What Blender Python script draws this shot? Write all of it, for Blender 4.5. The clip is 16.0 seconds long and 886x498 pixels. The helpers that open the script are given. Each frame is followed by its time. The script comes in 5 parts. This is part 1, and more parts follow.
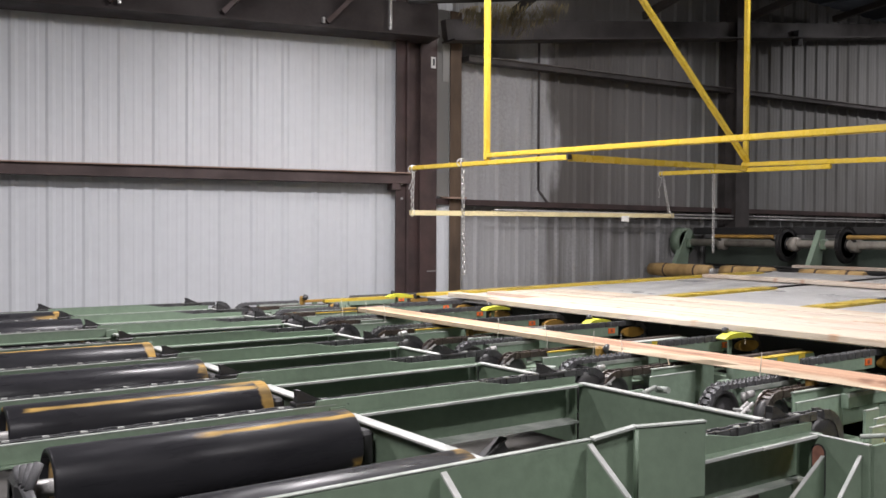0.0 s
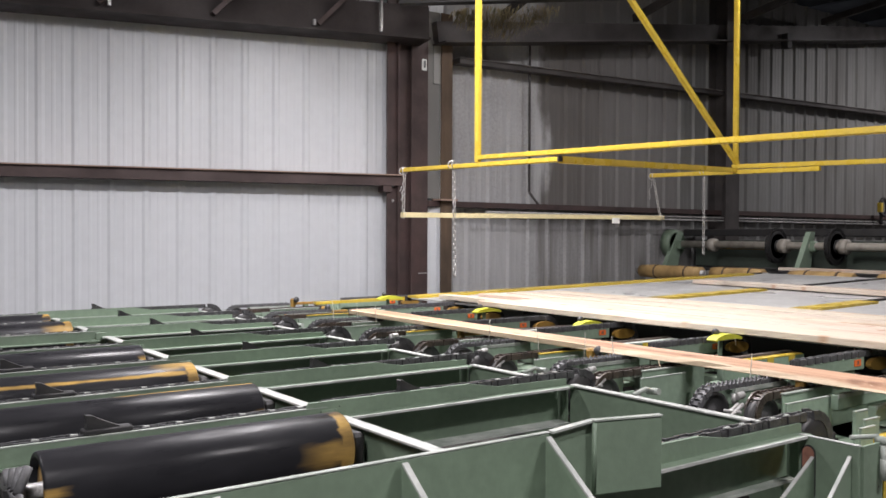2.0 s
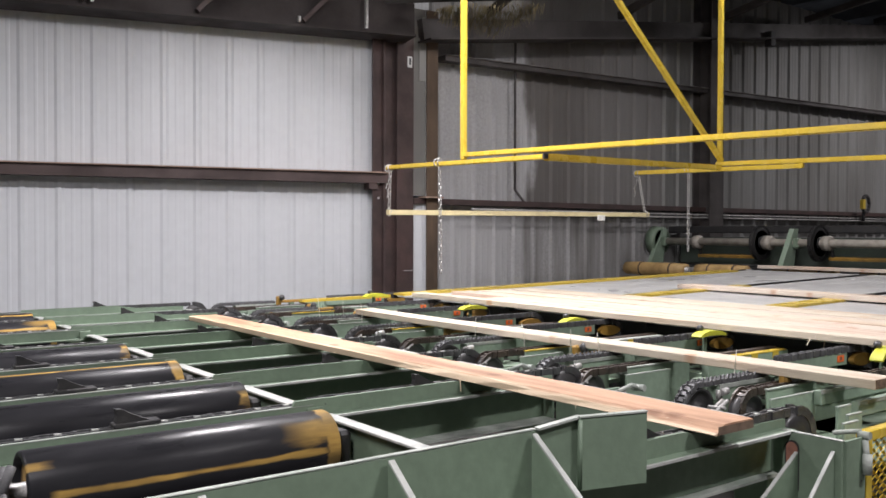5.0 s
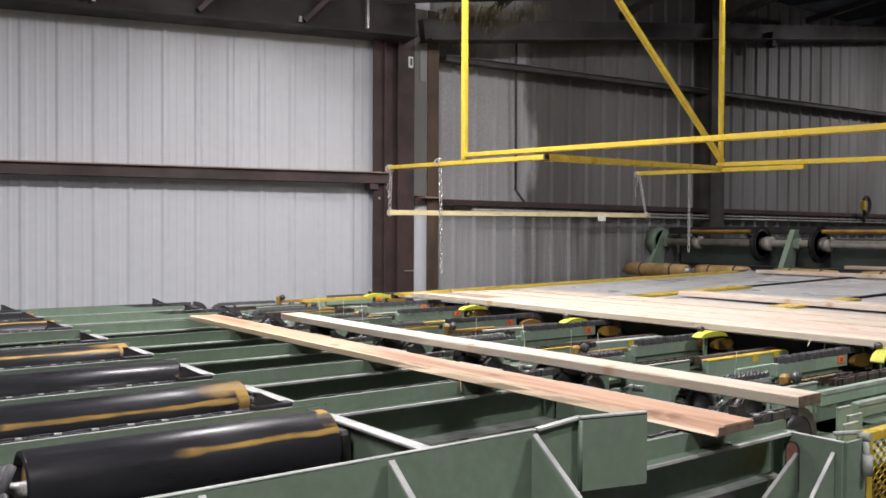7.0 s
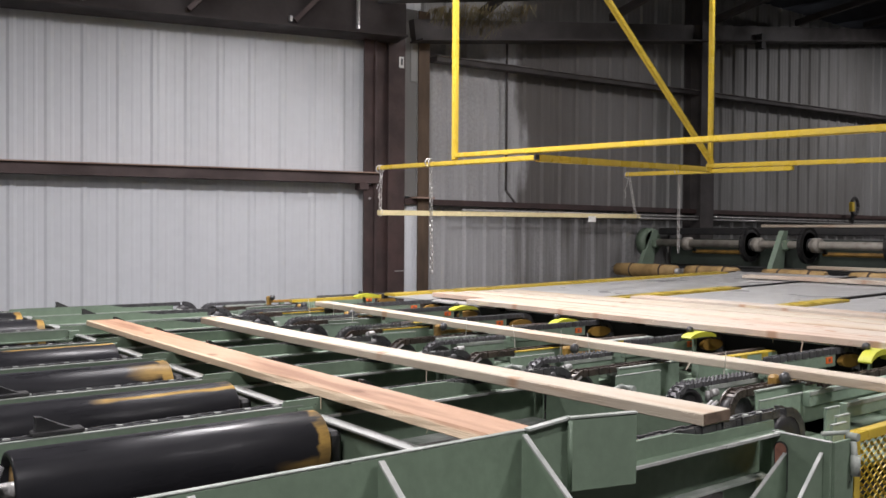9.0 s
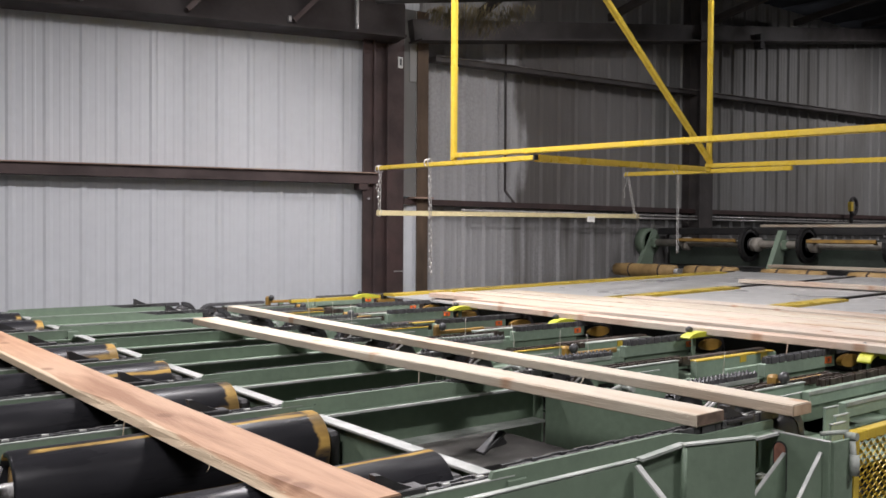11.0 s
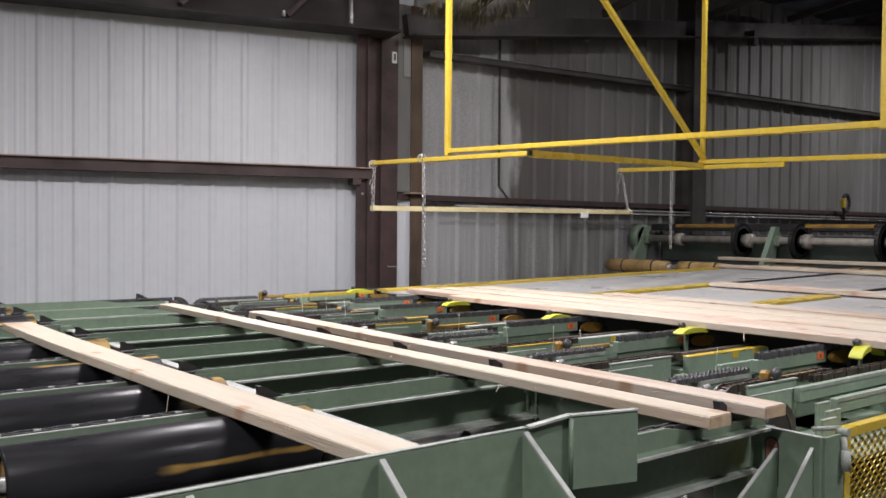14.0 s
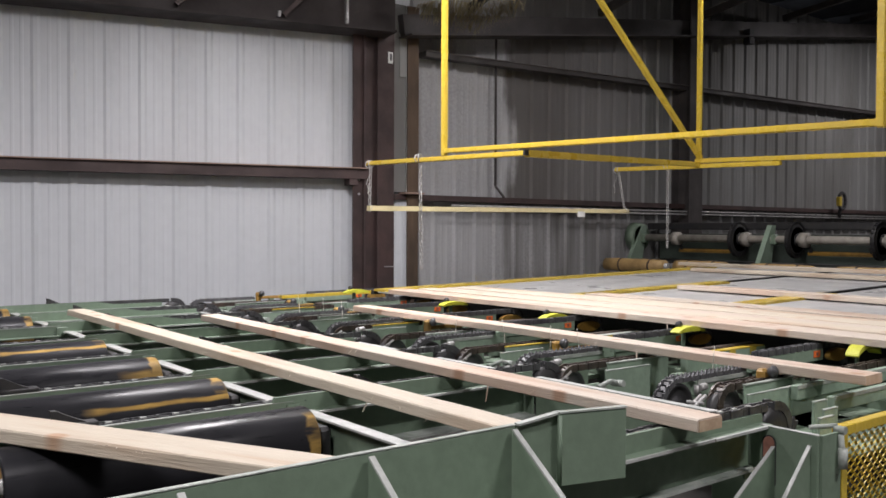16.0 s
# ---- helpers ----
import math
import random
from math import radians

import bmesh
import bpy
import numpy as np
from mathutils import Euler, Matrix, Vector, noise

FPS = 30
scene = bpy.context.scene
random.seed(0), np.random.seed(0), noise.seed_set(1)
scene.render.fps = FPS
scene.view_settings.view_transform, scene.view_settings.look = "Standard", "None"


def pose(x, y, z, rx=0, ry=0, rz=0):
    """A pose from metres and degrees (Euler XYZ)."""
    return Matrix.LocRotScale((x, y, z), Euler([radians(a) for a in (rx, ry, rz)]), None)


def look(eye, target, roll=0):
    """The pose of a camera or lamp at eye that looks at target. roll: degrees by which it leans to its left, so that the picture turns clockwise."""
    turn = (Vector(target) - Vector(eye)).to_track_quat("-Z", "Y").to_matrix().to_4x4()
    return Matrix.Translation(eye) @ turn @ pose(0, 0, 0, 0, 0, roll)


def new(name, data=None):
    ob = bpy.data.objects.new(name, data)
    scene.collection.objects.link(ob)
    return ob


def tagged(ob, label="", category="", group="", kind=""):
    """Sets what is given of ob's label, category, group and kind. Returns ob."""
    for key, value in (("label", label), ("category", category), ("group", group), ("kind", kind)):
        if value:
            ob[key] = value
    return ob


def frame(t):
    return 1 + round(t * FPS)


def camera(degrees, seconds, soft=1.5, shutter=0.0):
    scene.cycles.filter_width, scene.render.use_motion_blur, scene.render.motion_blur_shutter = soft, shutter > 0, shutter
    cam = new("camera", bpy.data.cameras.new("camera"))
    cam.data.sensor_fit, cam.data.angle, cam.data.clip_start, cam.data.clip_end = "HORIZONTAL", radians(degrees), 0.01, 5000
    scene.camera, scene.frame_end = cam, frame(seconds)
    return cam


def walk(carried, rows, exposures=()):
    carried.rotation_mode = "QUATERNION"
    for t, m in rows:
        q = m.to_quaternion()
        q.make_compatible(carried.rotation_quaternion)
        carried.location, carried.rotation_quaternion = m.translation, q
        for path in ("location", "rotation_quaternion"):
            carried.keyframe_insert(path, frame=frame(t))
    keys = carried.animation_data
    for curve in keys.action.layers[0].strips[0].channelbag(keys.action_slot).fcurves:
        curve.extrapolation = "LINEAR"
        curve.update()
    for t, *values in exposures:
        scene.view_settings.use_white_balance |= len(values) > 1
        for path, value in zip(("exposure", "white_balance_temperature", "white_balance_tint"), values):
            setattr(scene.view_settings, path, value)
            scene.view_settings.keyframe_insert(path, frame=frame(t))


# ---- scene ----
cam = camera(54.02, 16.0, soft=1.6)
EYE = (0.0, 0.0, 1.55)

# seconds, heading from +x, tilt down, roll
PAN = [
    (0.0, 54.344, 1.026, 0.311),
    (0.5, 54.591, 1.103, 0.213),
    (1.0, 54.707, 1.027, 0.206),
    (1.5, 54.252, 0.917, 0.264),
    (2.0, 53.760, 0.888, 0.259),
    (2.5, 53.270, 1.084, 0.283),
    (3.0, 52.701, 1.157, 0.368),
    (3.5, 52.619, 1.122, 0.368),
    (4.0, 52.752, 1.019, 0.202),
    (6.5, 52.911, 1.084, 0.211),
    (7.0, 52.869, 1.040, 0.280),
    (7.5, 52.604, 0.976, 0.315),
    (8.0, 52.407, 0.958, 0.376),
    (8.5, 52.089, 0.993, 0.438),
    (9.0, 52.231, 1.016, 0.401),
    (11.5, 52.154, 0.994, 0.340),
    (12.0, 52.085, 0.992, 0.359),
    (12.5, 52.108, 1.142, 0.212),
    (13.0, 52.155, 1.188, 0.245),
    (13.5, 52.052, 1.169, 0.373),
    (14.0, 51.752, 1.304, 0.498),
    (14.5, 51.785, 1.356, 0.437),
    (15.0, 51.806, 1.363, 0.281),
    (15.5, 51.711, 1.352, 0.288),
    (16.0, 51.545, 1.310, 0.261),
]


def gaze(az, tilt, roll):
    a, p = radians(az), radians(tilt)
    way = Vector((math.cos(a) * math.cos(p), math.sin(a) * math.cos(p), -math.sin(p)))
    return look(EYE, Vector(EYE) + way, roll)


walk(cam, [(t, gaze(a, p, r)) for t, a, p, r in PAN], [(0.0, 0.65), (3.5, 0.66), (6.5, 0.55), (9.0, 0.43), (12.5, 0.38), (16.0, 0.32)])

# ---- light ----
world = bpy.data.worlds.new("world")
scene.world = world
world.use_nodes = True
world.node_tree.nodes["Background"].inputs[0].default_value = (0.8, 0.86, 1.0, 1)
world.node_tree.nodes["Background"].inputs[1].default_value = 0.12

# first lamp placed from the roller highlights, the others added as fill
LAMPS = [(2.9, 4.6, 4.4, 210), (5.2, 5.2, 4.9, 25), (-1.4, -0.2, 4.7, 155), (3.4, -1.2, 4.8, 118), (-2.5, 5.0, 4.8, 105), (8.0, 4.8, 5.3, 62), (16.5, 5.2, 5.7, 140)]


# ---- materials ----
def material(name):
    m = bpy.data.materials.new(name)
    m.use_nodes = True
    nt = m.node_tree
    return m, nt.nodes, nt.links, nt.nodes["Principled BSDF"]


def mixed(nodes, links, fac, a, b):
    n = nodes.new("ShaderNodeMix")
    n.data_type = "RGBA"
    for sock, v in ((n.inputs[0], fac), (n.inputs[6], a), (n.inputs[7], b)):
        if isinstance(v, (tuple, float, int)):
            sock.default_value = v
        else:
            links.new(v, sock)
    return n.outputs[2]


def noise_of(nodes, links, coord, scale, detail=5.0, stretch=None, lo=0.35, hi=0.65):
    src = coord
    if stretch:
        mp = nodes.new("ShaderNodeMapping")
        mp.inputs["Scale"].default_value = stretch
        links.new(coord, mp.inputs[0])
        src = mp.outputs[0]
    n = nodes.new("ShaderNodeTexNoise")
    n.inputs["Scale"].default_value = scale
    n.inputs["Detail"].default_value = detail
    links.new(src, n.inputs["Vector"])
    r = nodes.new("ShaderNodeMapRange")
    r.inputs[1].default_value, r.inputs[2].default_value = lo, hi
    links.new(n.outputs["Fac"], r.inputs[0])
    return r.outputs[0]


def math_node(nodes, links, op, a, b=None, c=None):
    n = nodes.new("ShaderNodeMath")
    n.operation = op
    for i, v in enumerate((a, b, c)):
        if v is None:
            continue
        if isinstance(v, (int, float)):
            n.inputs[i].default_value = v
        else:
            links.new(v, n.inputs[i])
    return n.outputs[0]


def rgb(c):
    return (*c, 1.0)


def bumped(nodes, links, bsdf, height, strength=0.3, distance=0.004):
    b = nodes.new("ShaderNodeBump")
    b.inputs["Strength"].default_value, b.inputs["Distance"].default_value = strength, distance
    links.new(height, b.inputs["Height"])
    links.new(b.outputs[0], bsdf.inputs["Normal"])


def painted(name, base, dirt, rough=0.5, metal=0.0, scale=3.0, amount=0.6, stretch=None, wear=None, bump=0.12):
    """Paint or metal with broad grime and fine speckle; wear: colour of chipped spots."""
    m, nodes, links, bsdf = material(name)
    co = nodes.new("ShaderNodeTexCoord").outputs["Object"]
    geo = nodes.new("ShaderNodeNewGeometry").outputs["Position"]
    big = noise_of(nodes, links, geo, scale, 6.0, stretch)
    fine = noise_of(nodes, links, geo, scale * 14, 4.0)
    fac = math_node(nodes, links, "MULTIPLY", big, amount)
    col = mixed(nodes, links, fac, rgb(base), rgb(dirt))
    col = mixed(nodes, links, math_node(nodes, links, "MULTIPLY", fine, 0.3 if bump > 0.06 else 0.08), col, rgb(tuple(c * 0.55 for c in base)))
    if wear:
        w = noise_of(nodes, links, geo, scale * 17, 6.0, None, 0.745, 0.77)
        col = mixed(nodes, links, w, col, rgb(wear))
    links.new(col, bsdf.inputs["Base Color"])
    r = nodes.new("ShaderNodeMapRange")
    r.inputs[3].default_value, r.inputs[4].default_value = max(0.05, rough - 0.1), min(1.0, rough + 0.18)
    links.new(big, r.inputs[0])
    links.new(r.outputs[0], bsdf.inputs["Roughness"])
    bsdf.inputs["Metallic"].default_value = metal
    bumped(nodes, links, bsdf, fine, bump)
    return m


def wood_material(name, light, dark, knot, reddish=None, sap=None):
    """Sawn softwood: grain along y, knots, patches by board."""
    m, nodes, links, bsdf = material(name)
    co = nodes.new("ShaderNodeTexCoord").outputs["Object"]
    rnd = nodes.new("ShaderNodeObjectInfo").outputs["Random"]
    shift = nodes.new("ShaderNodeVectorMath")
    shift.operation = "ADD"
    links.new(co, shift.inputs[0])
    comb = nodes.new("ShaderNodeCombineXYZ")
    for i in range(3):
        links.new(math_node(nodes, links, "MULTIPLY", rnd, 37.0 + 11 * i), comb.inputs[i])
    links.new(comb.outputs[0], shift.inputs[1])
    v = shift.outputs[0]
    grain = noise_of(nodes, links, v, 6.0, 6.0, (9.0, 0.5, 9.0), 0.35, 0.7)
    fine = noise_of(nodes, links, v, 40.0, 5.0, (5.0, 0.35, 5.0), 0.3, 0.75)
    patch = noise_of(nodes, links, v, 1.3, 3.0, (1.5, 0.6, 1.5), 0.5, 0.68)
    col = mixed(nodes, links, math_node(nodes, links, "MULTIPLY", grain, 0.6), rgb(light), rgb(dark))
    col = mixed(nodes, links, math_node(nodes, links, "MULTIPLY", fine, 0.2), col, rgb(tuple(c * 0.62 for c in dark)))
    if reddish:
        col = mixed(nodes, links, math_node(nodes, links, "MULTIPLY", patch, 0.6), col, rgb(reddish))
    heart = noise_of(nodes, links, v, 2.0, 4.0, (5.0, 0.5, 2.0), 0.53, 0.66)
    col = mixed(nodes, links, math_node(nodes, links, "MULTIPLY", heart, 0.85), col, rgb(tuple(0.5 * a + 0.5 * b for a, b in zip(dark, knot))))
    vor = nodes.new("ShaderNodeTexVoronoi")
    vor.voronoi_dimensions = "2D"
    vor.inputs["Scale"].default_value = 1.7
    mp = nodes.new("ShaderNodeMapping")
    mp.inputs["Scale"].default_value = (2.2, 1.4, 2.2)
    links.new(v, mp.inputs[0])
    links.new(mp.outputs[0], vor.inputs["Vector"])
    r = nodes.new("ShaderNodeMapRange")
    r.inputs[1].default_value, r.inputs[2].default_value = 0.10, 0.045
    links.new(vor.outputs["Distance"], r.inputs[0])
    col = mixed(nodes, links, math_node(nodes, links, "MULTIPLY", r.outputs[0], 0.7), col, rgb(knot))
    if sap:
        sp = nodes.new("ShaderNodeSeparateXYZ")
        links.new(co, sp.inputs[0])
        edge = noise_of(nodes, links, v, 3.0, 5.0, (1.0, 0.7, 1.0), 0.2, 0.8)
        e = nodes.new("ShaderNodeMapRange")
        e.inputs[1].default_value, e.inputs[2].default_value = 0.004, -0.004
        links.new(math_node(nodes, links, "ADD", sp.outputs[0], math_node(nodes, links, "SUBTRACT", 0.094, math_node(nodes, links, "MULTIPLY", edge, 0.035))), e.inputs[0])
        col = mixed(nodes, links, math_node(nodes, links, "MULTIPLY", e.outputs[0], 0.85), col, rgb(sap))
    links.new(col, bsdf.inputs["Base Color"])
    bsdf.inputs["Roughness"].default_value = 0.72
    bumped(nodes, links, bsdf, fine, 0.35, 0.003)
    return m


def roller_material():
    """Black rubbed steel drum with bright ochre rust bands and streaks round its axis (x)."""
    m, nodes, links, bsdf = material("roller_steel")
    co = nodes.new("ShaderNodeTexCoord").outputs["Object"]
    rnd = nodes.new("ShaderNodeObjectInfo").outputs["Random"]
    sep = nodes.new("ShaderNodeSeparateXYZ")
    links.new(co, sep.inputs[0])
    x, y, z = sep.outputs
    ang = math_node(nodes, links, "ARCTAN2", z, y)
    rag = noise_of(nodes, links, co, 9.0, 6.0, (0.5, 1.6, 1.6), 0.2, 0.8)
    rag2 = noise_of(nodes, links, co, 30.0, 4.0, (0.3, 2, 2), 0.2, 0.8)
    jag = math_node(nodes, links, "SUBTRACT", math_node(nodes, links, "ADD", math_node(nodes, links, "MULTIPLY", rag, 0.7), math_node(nodes, links, "MULTIPLY", rag2, 0.3)), 0.5)

    def soft(v, lo, hi):
        r = nodes.new("ShaderNodeMapRange")
        r.inputs[1].default_value, r.inputs[2].default_value = lo, hi
        links.new(v, r.inputs[0])
        return r.outputs[0]

    def near_angle(a, width):
        d = math_node(nodes, links, "ABSOLUTE", math_node(nodes, links, "WRAP", math_node(nodes, links, "SUBTRACT", ang, a), math.pi, -math.pi))
        d = math_node(nodes, links, "ADD", d, math_node(nodes, links, "MULTIPLY", jag, width * 1.6))
        return soft(d, width, width * 0.5)

    xj = math_node(nodes, links, "ADD", x, math_node(nodes, links, "MULTIPLY", jag, 0.06))
    band = math_node(nodes, links, "MULTIPLY", soft(xj, 0.385, 0.395), near_angle(0.4, 2.4))
    patch = math_node(nodes, links, "MULTIPLY", soft(xj, 0.24, 0.36), near_angle(0.0, 0.40))
    streak = math_node(nodes, links, "MULTIPLY", soft(math_node(nodes, links, "ABSOLUTE", xj), 0.40, 0.37), near_angle(0.62, 0.11))
    short = math_node(nodes, links, "MULTIPLY", soft(xj, -0.08, -0.02), near_angle(2.6, 0.13))
    spot = math_node(nodes, links, "MULTIPLY", soft(xj, -0.37, -0.41), near_angle(-0.15, 0.13))
    fac = band
    for other in (patch, streak, short, spot):
        fac = math_node(nodes, links, "MAXIMUM", fac, other)
    worn = noise_of(nodes, links, co, 5.0, 6.0, (0.5, 2.2, 2.2), 0.30, 0.58)
    fac = math_node(nodes, links, "MULTIPLY", fac, math_node(nodes, links, "ADD", 0.3, math_node(nodes, links, "MULTIPLY", worn, 0.7)))
    dark = mixed(nodes, links, math_node(nodes, links, "MULTIPLY", rag, 0.8), rgb((0.014, 0.014, 0.016)), rgb((0.03, 0.0295, 0.033)))
    rust = mixed(nodes, links, rag2, rgb((0.54, 0.345, 0.09)), rgb((0.28, 0.17, 0.055)))
    links.new(mixed(nodes, links, fac, dark, rust), bsdf.inputs["Base Color"])
    links.new(math_node(nodes, links, "ADD", math_node(nodes, links, "MULTIPLY", fac, 0.3), math_node(nodes, links, "ADD", 0.22, math_node(nodes, links, "MULTIPLY", math_node(nodes, links, "MULTIPLY", worn, rag2), 0.42))), bsdf.inputs["Roughness"])
    bsdf.inputs["Metallic"].default_value = 0.0
    bsdf.inputs["Specular IOR Level"].default_value = 0.11
    return m


GREEN = painted("green_machine_paint", (0.178, 0.24, 0.173), (0.106, 0.144, 0.103), 0.5, 0, 2.2, 0.6, None, (0.03, 0.035, 0.03))
# paler GREEN for worn pale parts; on feed bars it carries front light
PALE_GREEN = painted("pale_lit_green_paint", (0.27, 0.355, 0.27), (0.16, 0.21, 0.162), 0.55, 0, 3.0, 0.6)
WORN = painted("bare_worn_edge_steel", (0.52, 0.52, 0.50), (0.26, 0.285, 0.26), 0.5, 0.1, 9.0, 0.75)
DULL = painted("dull_worn_edge", (0.42, 0.44, 0.41), (0.18, 0.22, 0.18), 0.6, 0.05, 9.0, 0.8)
BLACK = painted("greasy_black_steel", (0.024, 0.024, 0.026), (0.045, 0.043, 0.041), 0.48, 0.1, 12.0, 0.8)
CHAINM = painted("oiled_chain_steel", (0.12, 0.12, 0.125), (0.03, 0.029, 0.029), 0.34, 0.4, 20.0, 0.75)
BRIGHT = painted("bright_steel", (0.52, 0.51, 0.50), (0.24, 0.23, 0.22), 0.35, 0.3, 10.0, 0.6)
TAN = painted("tan_worn_paint", (0.50, 0.33, 0.13), (0.26, 0.16, 0.07), 0.6, 0, 7.0, 0.7)
OCHRE = painted("ochre_paint", (0.42, 0.24, 0.045), (0.14, 0.085, 0.03), 0.55, 0, 6.0, 0.8)
YELLOW = painted("safety_yellow_paint", (0.61, 0.44, 0.055), (0.45, 0.32, 0.045), 0.27, 0, 5.0, 0.5)
RUSTDISC = painted("brown_rusted_disc", (0.42, 0.25, 0.07), (0.13, 0.08, 0.035), 0.75, 0, 14.0, 0.85)
LIME = painted("fluorescent_yellow_guard", (0.58, 0.59, 0.045), (0.36, 0.36, 0.05), 0.5, 0, 8.0, 0.5)
ORANGE = painted("orange_tag_plastic", (0.95, 0.19, 0.04), (0.75, 0.14, 0.035), 0.5, 0, 18.0, 0.4)
BROWN = painted("red_oxide_primer", (0.078, 0.048, 0.045), (0.034, 0.025, 0.024), 0.6, 0, 2.5, 0.75)
DUST = painted("sawdust_covered_ledge", (0.42, 0.30, 0.24), (0.22, 0.14, 0.11), 0.9, 0, 6.0, 0.7)
EAVEBROWN = painted("dark_brown_eave_paint", (0.042, 0.031, 0.03), (0.022, 0.018, 0.018), 0.7, 0, 2.0, 0.75)
DULLDUST = painted("grey_dusty_lit_ledge", (0.24, 0.22, 0.21), (0.10, 0.09, 0.085), 0.9, 0, 5.0, 0.8)
RUSTY = painted("rusty_brown_post", (0.125, 0.082, 0.052), (0.035, 0.026, 0.02), 0.75, 0, 4.0, 0.8, (1, 1, 0.3))
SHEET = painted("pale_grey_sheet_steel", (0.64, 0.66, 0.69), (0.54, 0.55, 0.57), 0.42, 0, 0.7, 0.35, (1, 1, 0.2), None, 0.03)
# next two: dusty sheet, greys lowered further to hold the walls' dim light
GREYSHEET = painted("dusty_dimmed_sheet_steel", (0.265, 0.265, 0.262), (0.14, 0.135, 0.125), 0.6, 0, 0.9, 0.85, (1, 1, 0.3), None, 0.05)
DIMSHEET = painted("dust_and_dimness_sheet_steel", (0.18, 0.172, 0.163), (0.085, 0.08, 0.075), 0.7, 0, 1.2, 0.85, (1, 1, 0.25), None, 0.05)
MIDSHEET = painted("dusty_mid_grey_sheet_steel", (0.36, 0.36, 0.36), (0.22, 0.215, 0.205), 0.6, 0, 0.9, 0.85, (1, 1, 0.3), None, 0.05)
DKGREEN = painted("dark_green_paint", (0.055, 0.072, 0.058), (0.025, 0.03, 0.026), 0.5, 0, 2.2, 0.7)
SOOTCOL = painted("sooty_brown_steel", (0.075, 0.066, 0.064), (0.035, 0.031, 0.031), 0.7, 0, 2.0, 0.7)
DARKROOF = painted("dark_roof_steel", (0.045, 0.042, 0.045), (0.022, 0.021, 0.021), 0.7, 0, 1.5, 0.7)
PLATE = painted("worn_deck_plate", (0.51, 0.51, 0.505), (0.34, 0.335, 0.32), 0.36, 0.15, 2.0, 0.6)
CONCRETE = painted("dusty_concrete", (0.12, 0.114, 0.106), (0.06, 0.056, 0.052), 0.85, 0, 1.6, 0.8)
WHITE = painted("white_enamel", (0.78, 0.78, 0.76), (0.5, 0.5, 0.48), 0.5, 0, 12, 0.5)
REDLEAD = painted("bare_rusted_patch", (0.42, 0.19, 0.13), (0.10, 0.05, 0.04), 0.7, 0, 16, 0.7)
COBWEB = painted("dust_laden_cobweb", (0.34, 0.28, 0.14), (0.18, 0.145, 0.07), 0.95, 0, 12, 0.7)
WHISKER = painted("nylon_whisker", (0.72, 0.70, 0.62), (0.5, 0.48, 0.42), 0.5, 0, 10, 0.4)
PALEWOOD = wood_material("fresh_sawn_pale_pine", (0.55, 0.485, 0.41), (0.475, 0.385, 0.31), (0.34, 0.18, 0.10), (0.55, 0.36, 0.26))
WHITEWOOD = wood_material("fresh_sawn_white_pine", (0.555, 0.49, 0.395), (0.495, 0.42, 0.325), (0.38, 0.20, 0.10))
REDWOOD = wood_material("fresh_sawn_reddish_fir", (0.51, 0.31, 0.195), (0.36, 0.195, 0.115), (0.17, 0.075, 0.04), (0.52, 0.355, 0.245), (0.58, 0.47, 0.33))
STRAW = painted("faded_straw_wood", (0.66, 0.58, 0.34), (0.50, 0.42, 0.24), 0.7, 0, 5, 0.6)
ROLLER = roller_material()
CHAINGREY = painted("grey_feed_chain_steel", (0.115, 0.115, 0.122), (0.055, 0.053, 0.053), 0.55, 0.15, 24.0, 0.75)
BROWNCHAIN = painted("brown_oily_chain", (0.07, 0.05, 0.039), (0.02, 0.016, 0.014), 0.45, 0.1, 22.0, 0.8)
SHAFT = painted("dusty_beige_shaft", (0.44, 0.41, 0.36), (0.22, 0.20, 0.17), 0.5, 0.1, 8.0, 0.7)
ENDDARK = painted("weathered_end_grain", (0.17, 0.115, 0.08), (0.07, 0.05, 0.037), 0.85, 0, 30, 0.8)
ENDPALE = painted("sawn_end_grain", (0.50, 0.38, 0.26), (0.33, 0.22, 0.14), 0.85, 0, 30, 0.8)



